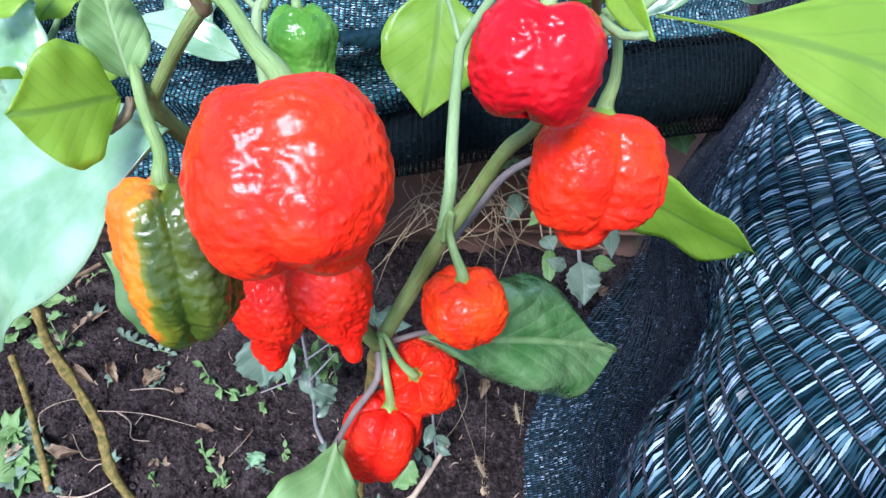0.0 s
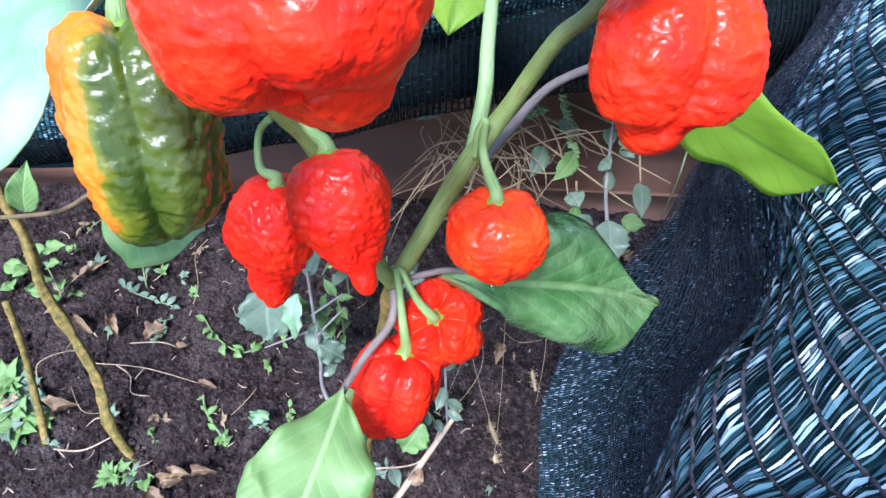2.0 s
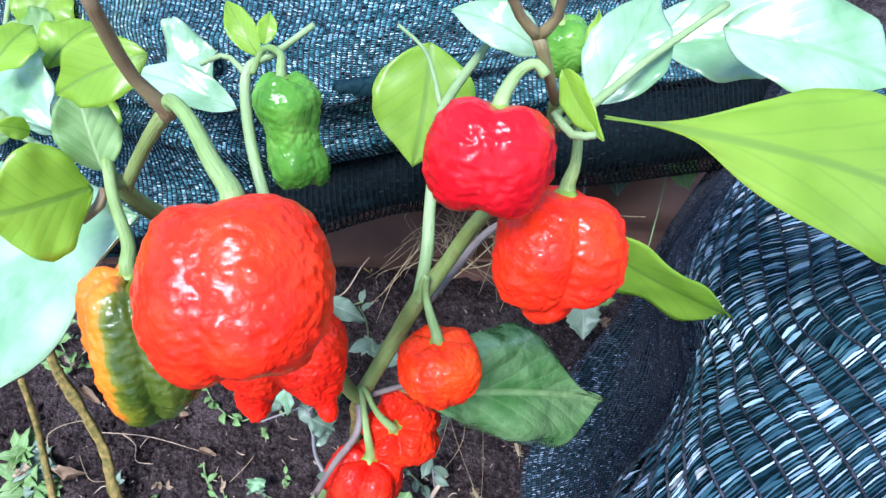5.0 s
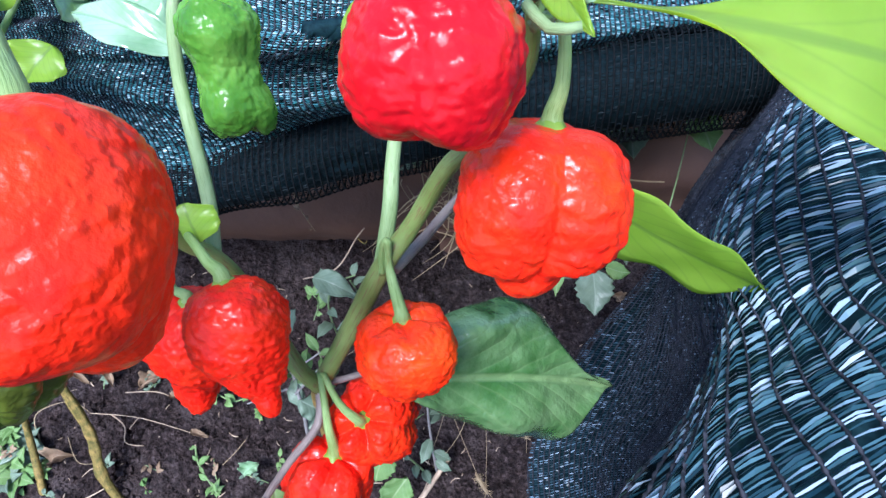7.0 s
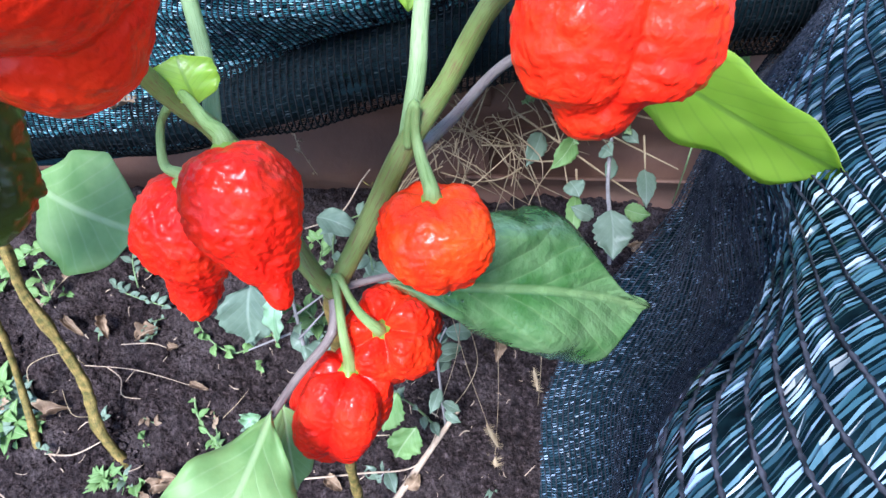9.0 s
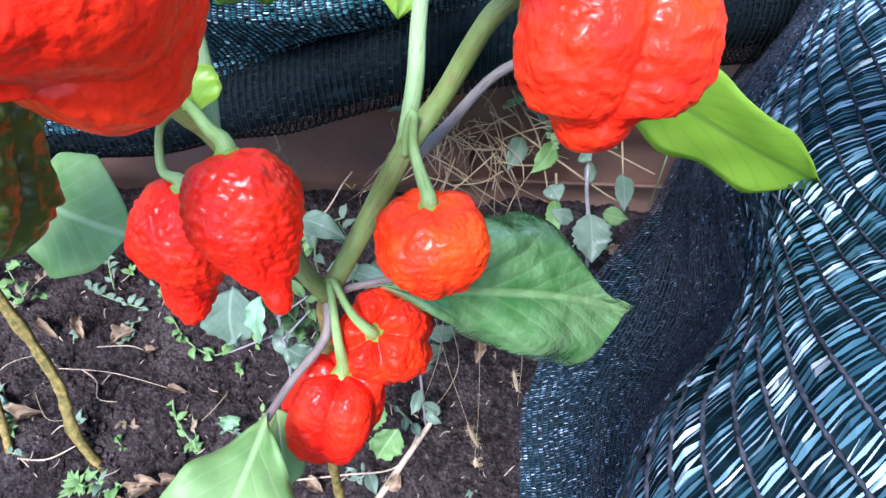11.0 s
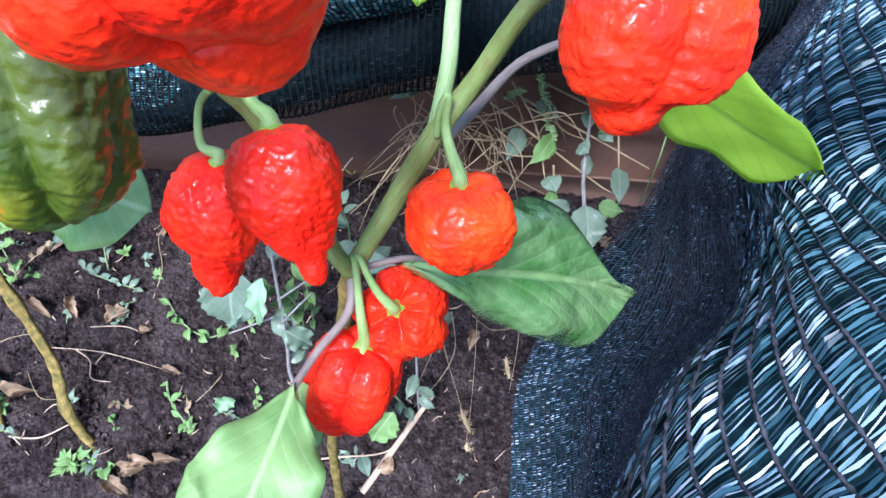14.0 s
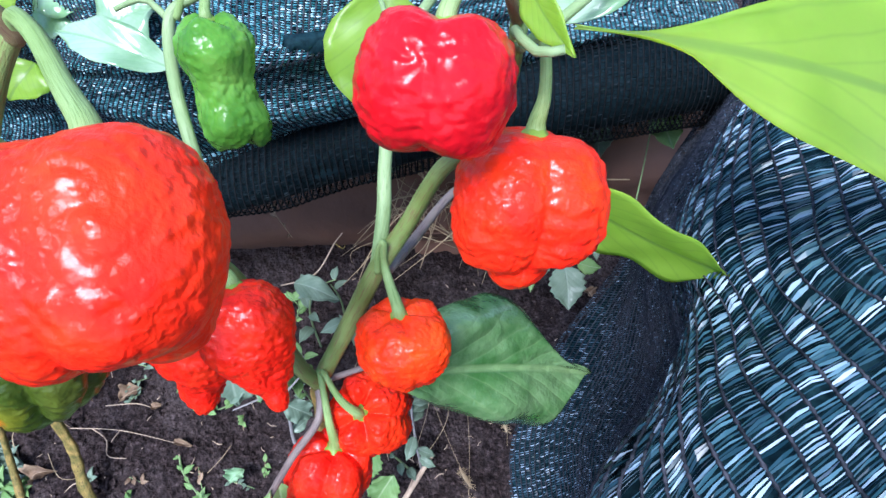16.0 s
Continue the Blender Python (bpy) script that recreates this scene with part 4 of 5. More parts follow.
leaf(plant, (-0.0531, 0.1297, 0.5668), (-0.0781, 0.1289, 0.5571), (0.1, -0.7, 0.6), 0.015, LEAF_LIME, bend=0.1, fold=0.2, seed=51)
leaf(plant, (-0.0018, 0.3049, 0.4571), (-0.0101, 0.2635, 0.4064), (0.1, -0.8, 0.4), 0.056, LEAF_LIME, "hanging green leaf with a dry pointed tip", bend=0.04, fold=0.05, wave=0.05, seed=16, shape=0.45)
leaf(plant, (0.0416, 0.1523, 0.5479), (0.0507, 0.1321, 0.5413), (-0.5, -0.7, 0.3), 0.0085, LEAF_LIME, bend=0.05, fold=0.25, seed=18)
leaf(plant, (-0.0538, 0.1492, 0.4588), (-0.0564, 0.1562, 0.4688), (0.3, -0.8, 0.4), 0.0165, LEAF_LIME, "small heart-shaped sprout leaf", bend=0.1, fold=0.1, seed=20, left=(0.1, 0.7, 0.95, 1.0, 1.0, 0.9, 0.15), right=(0.1, 0.7, 0.95, 1.0, 1.0, 0.9, 0.15))
leaf(plant, (-0.0541, 0.1526, 0.4605), (-0.0488, 0.1566, 0.4646), (0.3, -0.8, 0.4), 0.007, LEAF_LIME, bend=0.1, fold=0.1, seed=52)
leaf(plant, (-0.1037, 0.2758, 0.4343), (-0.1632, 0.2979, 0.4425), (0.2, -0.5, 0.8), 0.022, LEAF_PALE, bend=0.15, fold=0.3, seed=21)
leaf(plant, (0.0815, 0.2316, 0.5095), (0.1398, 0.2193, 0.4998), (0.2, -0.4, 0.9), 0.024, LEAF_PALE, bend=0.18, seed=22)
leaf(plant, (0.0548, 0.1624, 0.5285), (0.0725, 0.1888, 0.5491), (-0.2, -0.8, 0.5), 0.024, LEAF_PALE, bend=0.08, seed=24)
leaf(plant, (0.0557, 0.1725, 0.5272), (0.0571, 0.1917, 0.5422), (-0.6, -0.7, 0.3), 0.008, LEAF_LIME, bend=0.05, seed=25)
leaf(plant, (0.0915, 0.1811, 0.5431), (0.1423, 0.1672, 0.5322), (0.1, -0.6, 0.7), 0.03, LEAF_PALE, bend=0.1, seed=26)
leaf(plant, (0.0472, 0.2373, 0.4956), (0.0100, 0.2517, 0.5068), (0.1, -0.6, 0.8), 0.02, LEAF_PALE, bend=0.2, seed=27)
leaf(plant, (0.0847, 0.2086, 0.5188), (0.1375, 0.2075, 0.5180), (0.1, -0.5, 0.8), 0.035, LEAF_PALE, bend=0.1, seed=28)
leaf(plant, (-0.0687, 0.2363, 0.4948), (-0.0832, 0.2546, 0.5091), (0.1, -0.7, 0.6), 0.012, LEAF_LIME, bend=0.1, seed=29)
leaf(plant, (-0.0654, 0.2367, 0.4997), (-0.0634, 0.2476, 0.5082), (0.3, -0.7, 0.6), 0.008, LEAF_LIME, bend=0.1, seed=30)


# drops of water on the dark leaf
def drops():
    rnd = random.Random(9)
    m, n, l, b = material("water_drop", 0.02, 0.5)
    b.inputs["Transmission Weight"].default_value, b.inputs["IOR"].default_value = 1.0, 1.33
    base = bmesh.new()
    bmesh.ops.create_uvsphere(base, u_segments=14, v_segments=8, radius=1)
    bv, bf = [v.co.copy() for v in base.verts], [[v.index for v in f.verts] for f in base.faces]
    base.free()
    up = Vector((-0.2, -0.58, 0.78)).normalized()
    turn = up.to_track_quat("Z", "Y").to_matrix()
    spots = [(Vector((0.0730, 0.1593, 0.3365)), 0.0021), (Vector((0.0766, 0.1547, 0.3329)), 0.0018), (Vector((0.0720, 0.1541, 0.3324)), 0.0014)]
    a, c = Vector((0.0071, 0.1440, 0.3816)), Vector((0.0212, 0.1409, 0.3632))
    for _ in range(26):
        spots.append((a.lerp(c, rnd.random()) + Vector((rnd.gauss(0, 0.003), rnd.gauss(0, 0.002), rnd.gauss(0, 0.002))), rnd.uniform(0.0004, 0.0012)))
    for p, r in spots:
        v = [p + up * 0.0008 + turn @ Vector((q.x * r, q.y * r * 0.8, q.z * r * 0.45)) for q in bv]
        part("water_drop", mesh_of("water_drop", v, bf, m), plant, "clear water drop")


drops()


# ---- the neighbouring plant with a ribbed, woody stem ----
neighbour = thing("pepper_plant", (-0.2802, 0.1639, -0.0190), "older pepper plant with a ribbed ochre woody stem", "pepper plant")
tube("stem", [(-0.2749, 0.1562, -0.0210), (-0.2958, 0.1770, -0.0266), (-0.3196, 0.2075, 0.0155), (-0.3242, 0.2345, 0.0548), (-0.3364, 0.2592, 0.1015), (-0.3465, 0.2770, 0.1429), (-0.3451, 0.2951, 0.1844), (-0.3516, 0.3148, 0.2363), (-0.3390, 0.3319, 0.2954), (-0.3175, 0.3520, 0.3796)], [0.0058, 0.0048, 0.0044, 0.004, 0.0045, 0.0038, 0.0038, 0.0036, 0.0034, 0.0032], WOOD, neighbour, "twisted ribbed ochre stem", sides=16, ribs=0.5, knots=0.4, seed=4)
tube("stem", [(-0.3887, 0.1957, -0.0111), (-0.3952, 0.2292, 0.0233), (-0.3933, 0.2571, 0.0725), (-0.3928, 0.2781, 0.1163)], [0.0036, 0.0032, 0.003, 0.003], WOOD, neighbour, "second thinner ochre stem", sides=12, ribs=0.3, knots=0.2, seed=6)
n_base, n_tip = (-0.1788, 0.2042, 0.3647), (-0.1173, 0.1751, 0.3648)
leaf(neighbour, n_base, n_tip, facing(n_base, n_tip, (0.02, 0.028, 0.57), 72), 0.054, LEAF_MID, "smooth green leaf with wavy margin", bend=0.06, fold=0.08, wave=0.05, seed=12, shape=0.6, point=0.0)
tube("petiole", [(-0.3278, 0.2693, 0.2465), (-0.2365, 0.2292, 0.3065), (-0.1988, 0.2193, 0.3353)], [0.0016, 0.0014, 0.0012], STEM_RED, neighbour)
leaf(neighbour, (-0.2401, 0.2178, 0.3205), (-0.2277, 0.2278, 0.3511), (0.3, -0.7, 0.5), 0.016, LEAF_MID, bend=0.1, seed=41)
for k, (b, t, w, mat) in enumerate([
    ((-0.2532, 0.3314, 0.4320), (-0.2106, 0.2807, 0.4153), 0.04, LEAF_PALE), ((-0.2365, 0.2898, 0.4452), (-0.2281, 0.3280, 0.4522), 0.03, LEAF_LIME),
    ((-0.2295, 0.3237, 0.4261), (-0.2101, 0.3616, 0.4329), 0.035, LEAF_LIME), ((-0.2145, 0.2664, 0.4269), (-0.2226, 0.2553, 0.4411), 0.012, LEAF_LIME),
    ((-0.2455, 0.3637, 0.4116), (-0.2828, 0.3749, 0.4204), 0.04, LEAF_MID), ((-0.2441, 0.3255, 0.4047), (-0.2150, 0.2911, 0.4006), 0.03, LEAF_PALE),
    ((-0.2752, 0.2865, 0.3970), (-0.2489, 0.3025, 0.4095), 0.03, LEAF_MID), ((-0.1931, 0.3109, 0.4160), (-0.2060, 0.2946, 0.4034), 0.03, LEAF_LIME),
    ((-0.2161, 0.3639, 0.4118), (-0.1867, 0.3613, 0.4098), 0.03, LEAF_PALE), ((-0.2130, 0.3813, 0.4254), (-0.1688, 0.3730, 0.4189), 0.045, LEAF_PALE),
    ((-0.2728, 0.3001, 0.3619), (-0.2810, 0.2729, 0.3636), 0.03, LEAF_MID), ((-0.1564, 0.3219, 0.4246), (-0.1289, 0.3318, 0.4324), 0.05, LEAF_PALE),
    ((-0.3119, 0.3631, 0.4111), (-0.2818, 0.3460, 0.3978), 0.04, LEAF_LIME), ((-0.2467, 0.3983, 0.4387), (-0.2678, 0.3693, 0.4160), 0.04, LEAF_LIME),
    ((-0.3385, 0.3421, 0.3491), (-0.3081, 0.3536, 0.3581), 0.035, LEAF_MID), ((-0.3326, 0.3724, 0.3727), (-0.3020, 0.3794, 0.3782), 0.035, LEAF_MID),
]):
    leaf(neighbour, b, t, (0.2 * math.sin(k * 2.1), -0.6, 0.7), w, mat, bend=0.12, fold=0.2, wave=0.08, seed=60 + k)
for k, pts in enumerate([[(-0.3175, 0.3520, 0.3796), (-0.2542, 0.3117, 0.3938), (-0.2371, 0.3284, 0.4069), (-0.2347, 0.3695, 0.4162), (-0.2246, 0.3985, 0.4388)], [(-0.3175, 0.3520, 0.3796), (-0.2861, 0.3633, 0.4113), (-0.2799, 0.3981, 0.4385)], [(-0.2489, 0.2816, 0.4160), (-0.2223, 0.2691, 0.4200), (-0.2021, 0.2571, 0.4197)]]):
    tube("branch", pts, [0.0024, 0.002, 0.0016], STEM_PALE, neighbour, seed=k)
pepper(neighbour, (-0.2901, 0.3885, 0.3853), (-0.2974, 0.3889, 0.3673), 0.010, ORANGE_RED, [(-0.2986, 0.3940, 0.3896), (-0.2948, 0.3925, 0.3884)], "small orange pepper on the neighbouring plant", seed=43)


# ---- weeds, dry grass and litter on the bed ----
def aim(rnd, rise=0.4):
    a = rnd.uniform(0, 2 * math.pi)
    return Vector((math.cos(a), math.sin(a), rise + rnd.uniform(-0.3, 0.3))).normalized()


def full(label, tail):
    return label if len(label.split()) > 3 else label + tail


def weed(points, radius, stem_mat, leaf_mat, count, size, label, seed, wide=0.5, start=0.15, name="weed", tooth=0.0, droop=0.0):
    """A thin weed: a stem with small leaves set along it."""
    rnd = random.Random(seed)
    w = thing(name, points[0], full(label, " on dark soil"), "weed", group="weeds on the bed")
    tube("stem", points, [radius, radius * 0.8, radius * 0.5], stem_mat, w, sides=7, step=0.006, seed=seed)
    for k in range(count):
        t = start + (1 - start) * (k + rnd.random() * 0.6) / max(1, count)
        p = spline(points, min(1, t))
        d = aim(rnd, 0.25 - droop)
        s = size * rnd.uniform(0.6, 1.25)
        leaf(w, p, p + d * s, Vector((0, -0.4, 1)) + aim(rnd) * 0.5, s * wide, leaf_mat, bend=0.12, fold=0.2, wave=0.1, seed=seed * 7 + k, rows=10, cols=6, tooth=tooth)
    return w


def rosette(at, count, size, mat, label, seed, wide=0.45, rise=0.5):
    rnd = random.Random(seed)
    w = thing("weed", at, full(label, " on dark soil"), "weed", group="weeds on the bed")
    c = Vector(at)
    for k in range(count):
        s = size * rnd.uniform(0.5, 1.2)
        d = aim(rnd, rise)
        leaf(w, c, c + d * s, (0, -0.3, 1), s * wide, mat, bend=0.15, fold=0.2, wave=0.1, seed=seed * 5 + k, rows=8, cols=4)
    return w


def fallen(base, tip, width, label, seed, mat=LEAF_DRY, curl=0.3):
    b, t = Vector(base) + Vector((0, 0, 0.004)), Vector(tip) + Vector((0, 0, 0.004))
    v, f, u = leaf_data(b, t, (0.1, -0.2, 1), width * 0.72, bend=curl, fold=0.7, wave=0.4, seed=seed, rows=22, cols=12, thick=0.0004, tooth=0.35, curl=0.9)
    tagged(part("fallen_leaf", mesh_of("fallen_leaf", v, f, mat, u)), full(label, " on dark soil"), "dry leaf", group="fallen leaves on the soil")


def strand(points, radius, mat, label, name="dry_stalk", sides=6, **k):
    thin = radius if name == "stick" else radius * 0.62
    return tagged(tube(name, points, [thin, thin * 0.9, thin * 0.6], mat, sides=sides, step=0.005, **k), full(label, " over dark soil"), "dry stalk", group="dry stalks on the bed")


# by the woody stems
rosette((-0.4172, 0.2124, -0.0069), 16, 0.030, LEAF_MID, "lobed green weed at the foot of a stem", 1)
rosette((-0.4176, 0.2431, 0.0008), 12, 0.026, LEAF_GREY, "blue-green weed with small lobed leaves", 2)
rosette((-0.4288, 0.2273, -0.0032), 12, 0.028, LEAF_MID, "bushy green weed with divided leaves", 3)
rosette((-0.3143, 0.1737, -0.0166), 16, 0.017, LEAF_MID, "low green weed with narrow leaves", 4, 0.35)
rosette((-0.2978, 0.1718, -0.0170), 10, 0.014, LEAF_GREY, "low grey-green weed", 5, 0.5)
rosette((-0.2867, 0.1698, -0.0176), 3, 0.016, LEAF_MID, "round-leaved green seedling", 6, 0.8)
weed([(-0.2486, 0.2524, 0.0031), (-0.2376, 0.2263, 0.0066), (-0.2125, 0.1987, 0.0047)], 0.0012, STEM_PALE, LEAF_MID, 9, 0.011, "thin sprawling weed with small pale leaves", 7)
rosette((-0.2195, 0.2038, -0.0090), 10, 0.011, LEAF_MID, "tuft of small pale green leaves", 8, 0.4)
weed([(-0.3530, 0.3554, 0.0289), (-0.3287, 0.3379, 0.0365), (-0.2847, 0.3265, 0.0296)], 0.0009, STEM_PALE, LEAF_GREY, 14, 0.010, "creeping grey-green weed", 9)
weed([(-0.3250, 0.3500, 0.0275), (-0.3253, 0.3653, 0.0513), (-0.3182, 0.3771, 0.0693)], 0.0009, STEM_PALE, LEAF_GREY, 8, 0.013, "small upright clover-like weed", 10)
weed([(-0.4490, 0.3539, 0.0285), (-0.4003, 0.3269, 0.0417), (-0.4048, 0.3443, 0.0761)], 0.001, STEM_PALE, LEAF_MID, 7, 0.017, "spindly weed with round leaves", 11, 0.75)
weed([(-0.4697, 0.3417, 0.0254), (-0.4294, 0.3496, 0.0674), (-0.4020, 0.3554, 0.0888)], 0.001, STEM_PALE, LEAF_MID, 8, 0.02, "spindly weed with round green leaves", 12, 0.75)
weed([(-0.1871, 0.3071, 0.0168), (-0.2080, 0.2825, 0.0226), (-0.2378, 0.2952, 0.0258), (-0.2566, 0.3177, 0.0294)], 0.0009, STEM_PALE, LEAF_MID, 9, 0.013, "creeping weed with rounded green leaves", 13, 0.6)
weed([(-0.3706, 0.3791, 0.0348), (-0.3888, 0.3499, 0.0475), (-0.4130, 0.3099, 0.0375)], 0.0008, STRAW, LEAF_DRY, 9, 0.012, "withered brown weed", 14)
rosette((-0.3315, 0.2247, -0.0038), 7, 0.010, LEAF_GREY, "tiny seedling by the ribbed stem", 15)
rosette((-0.4088, 0.1927, -0.0118), 8, 0.010, LEAF_MID, "tiny green seedling", 16)

for k, (p, c, s) in enumerate([((-0.4372, 0.2479, 0.0020), 16, 0.026), ((-0.4069, 0.2253, -0.0037), 14, 0.02), ((-0.4334, 0.2585, 0.0046), 12, 0.02), ((-0.3937, 0.2180, -0.0055), 10, 0.014), ((-0.4268, 0.2071, -0.0082), 14, 0.022), ((-0.3206, 0.1694, -0.0177), 14, 0.015), ((-0.3013, 0.1715, -0.0171), 12, 0.014), ((-0.3812, 0.3729, 0.0332), 9, 0.014), ((-0.3979, 0.3429, 0.0257), 10, 0.012), ((-0.3109, 0.3679, 0.0320), 9, 0.012), ((-0.1359, 0.3027, 0.0157), 12, 0.016), ((-0.2739, 0.3450, 0.0263), 8, 0.010), ((0.0193, 0.1416, -0.0246), 10, 0.012)]):
    rosette(p, c, s, LEAF_GREY if k % 3 == 1 else LEAF_MID, "low tufted weed with small green leaves", 100 + k, 0.4, 0.6)

rnd_bed = random.Random(77)
for k in range(26):
    x, y = rnd_bed.uniform(-0.44, -0.12), rnd_bed.uniform(0.19, 0.42)
    p = Vector((x, y, ground_z(x, y) + 0.004))
    d = aim(rnd_bed, 0.25) * rnd_bed.uniform(0.012, 0.03)
    weed([p, p + d * 0.5 + Vector((0, 0, 0.006)), p + d + Vector((0, 0, 0.004))], 0.0005, STEM_PALE if k % 3 else STRAW, (LEAF_MID, LEAF_GREY, LEAF_DRY)[k % 3], 6, 0.0075, ("tiny green sprig", "tiny grey-green sprig", "tiny withered sprig")[k % 3], 200 + k, 0.5)

# behind the red fruit: pale leaves on a grey stem
grey = weed([(-0.0937, 0.2015, -0.0096), (-0.1183, 0.2322, 0.0481), (-0.1140, 0.2372, 0.1072), (-0.1115, 0.2496, 0.1763), (-0.1110, 0.2572, 0.2096)], 0.0021, GREY_STEM, LEAF_GREY, 5, 0.02, "grey-stemmed weed with pale wilted leaves", 17, 0.6)
leaf(grey, (-0.1446, 0.2605, 0.1848), (-0.1485, 0.2360, 0.1383), (0.1, -0.7, 0.7), 0.042, LEAF_GREY, bend=0.08, wave=0.1, seed=31, tooth=0.3)
leaf(grey, (-0.1195, 0.2523, 0.1875), (-0.1275, 0.2332, 0.1498), (-0.3, -0.6, 0.7), 0.018, LEAF_PALE, "pale silvery leaf", bend=0.1, wave=0.15, seed=32, tooth=0.3)
leaf(grey, (-0.1113, 0.2399, 0.1322), (-0.0957, 0.2375, 0.1075), (0.2, -0.5, 0.8), 0.022, LEAF_GREY, bend=0.1, wave=0.15, seed=33)
leaf(grey, (-0.1359, 0.2480, 0.1614), (-0.1643, 0.2460, 0.1369), (0.0, -0.5, 0.8), 0.022, LEAF_GREY, bend=0.1, wave=0.15, seed=34)
for k, (p, q) in enumerate([((-0.1169, 0.2384, 0.1538), (-0.1555, 0.2357, 0.1289)), ((-0.1116, 0.2368, 0.1480), (-0.0868, 0.2484, 0.1753)), ((-0.1137, 0.2466, 0.1648), (-0.0871, 0.2527, 0.1878))]):
    tube("twig", [p, q], [0.001, 0.0006], GREY_STEM, grey, sides=6)
weed([(-0.1182, 0.2922, 0.0131), (-0.1071, 0.2624, 0.1269), (-0.1134, 0.2623, 0.1497), (-0.1265, 0.2636, 0.1598)], 0.001, STEM_PALE, LEAF_MID, 14, 0.017, "tangle of small bright green weeds", 18, 0.45)
weed([(-0.1136, 0.3031, 0.0158), (-0.0999, 0.2748, 0.1138), (-0.1025, 0.2803, 0.1409)], 0.001, STEM_PALE, LEAF_MID, 9, 0.016, "small bright green weed", 19, 0.45)
weed([(-0.1120, 0.3478, 0.0269), (-0.0992, 0.3193, 0.1394), (-0.0866, 0.3163, 0.1827), (-0.0677, 0.3189, 0.1939)], 0.0011, STEM_PALE, LEAF_GREY, 7, 0.022, "weed with drooping grey-green leaves", 20, 0.5)
arch = weed([(-0.0844, 0.3598, 0.0299), (-0.0696, 0.3229, 0.1513), (-0.0720, 0.3155, 0.1912)], 0.0011, STEM_PALE, LEAF_GREY, 3, 0.018, "weed with one long arching leaf", 21)
leaf(arch, (-0.1023, 0.3169, 0.1923), (-0.0655, 0.3061, 0.1839), (0.0, -0.4, 0.9), 0.02, LEAF_GREY, bend=0.3, wave=0.1, seed=35)
weed([(-0.0668, 0.3543, 0.0286), (-0.0568, 0.2818, 0.1649), (-0.0550, 0.2751, 0.2053)], 0.0011, STEM_PALE, LEAF_GREY, 4, 0.03, "grey-green weed behind the fork", 22, 0.5)
weed([(-0.1431, 0.3705, 0.0326), (-0.1158, 0.3393, 0.1185), (-0.1195, 0.3387, 0.1362)], 0.0008, STEM_PALE, LEAF_MID, 6, 0.014, "small weed by the edging", 23, 0.6)
strand([(-0.1599, 0.4156, 0.0439), (-0.1048, 0.3738, 0.1226), (-0.0810, 0.3861, 0.1551), (-0.0724, 0.3891, 0.1665)], 0.0014, TWIG, "thin pale brown twig against the edging")
strand([(-0.0810, 0.3869, 0.1557), (-0.0723, 0.3777, 0.1576), (-0.0693, 0.3784, 0.1627)], 0.0009, WOOD, "short dark side twig")

# beside the blocky fruit
herb = weed([(-0.0113, 0.2207, -0.0048), (-0.0300, 0.2194, 0.0613), (-0.0434, 0.2169, 0.0914)], 0.0012, STEM_PALE, LEAF_GREY, 5, 0.012, "weed with toothed green leaves", 24, 0.6)
leaf(herb, (-0.0411, 0.2118, 0.1102), (-0.0508, 0.1897, 0.0838), (-0.2, -0.6, 0.7), 0.026, LEAF_MID, bend=0.1, wave=0.1, seed=36, tooth=0.4)
leaf(herb, (-0.0271, 0.1962, 0.0798), (-0.0436, 0.1782, 0.0566), (0.1, -0.6, 0.7), 0.027, LEAF_MID, bend=0.1, wave=0.12, seed=37, tooth=0.4)
weed([(-0.0062, 0.2232, -0.0042), (-0.0088, 0.2311, 0.0705), (-0.0093, 0.2414, 0.1242), (-0.0020, 0.2452, 0.1546)], 0.0014, GREY_STEM, LEAF_GREY, 9, 0.024, "wilted grey-green weed with drooping leaves", 25, 0.5, droop=0.7, tooth=0.3)
weed([(-0.0811, 0.1736, -0.0166), (-0.0687, 0.1788, -0.0161), (-0.0550, 0.1853, -0.0019)], 0.0011, GREY_STEM, LEAF_GREY, 5, 0.017, "small grey weed at the stem base", 26, 0.6)
strand([(-0.0544, 0.1562, -0.0210), (-0.0322, 0.1836, -0.0021), (0.0056, 0.2310, 0.0277)], 0.0034, TWIG, "broken pale straw-coloured stick", name="stick", sides=9)
strand([(-0.1331, 0.1752, -0.0062), (-0.0793, 0.1798, 0.0010), (-0.0321, 0.1871, 0.0028), (-0.0129, 0.2158, 0.0140)], 0.0016, TWIG, "long pale horizontal stalk")
strand([(-0.1416, 0.2015, 0.0104), (-0.0993, 0.2043, 0.0211), (-0.0545, 0.2079, 0.0220)], 0.0013, TWIG, "pale stalk behind the fruit")
strand([(-0.0357, 0.1927, 0.1866), (-0.0180, 0.2010, 0.1840), (-0.0066, 0.2097, 0.1817)], 0.0009, STEM_PALE, "thin green weed stalk")

# dry litter
fallen((-0.2094, 0.3167, 0.2972), (-0.1908, 0.3204, 0.3047), 0.014, "small beige leaf caught on the net", 18, curl=0.1)
fallen((-0.3142, 0.2990, 0.0148), (-0.2895, 0.3051, 0.0163), 0.022, "curled dry tan leaf", 1)
fallen((-0.3510, 0.3207, 0.0202), (-0.3423, 0.2957, 0.0139), 0.014, "dry rolled brown leaf", 2)
fallen((-0.3861, 0.2207, -0.0048), (-0.3652, 0.2330, -0.0018), 0.024, "reddish brown shrivelled leaf", 3, curl=0.5)
fallen((0.0405, 0.3036, 0.0159), (0.0416, 0.2824, 0.0106), 0.016, "small dry beige leaf", 4)
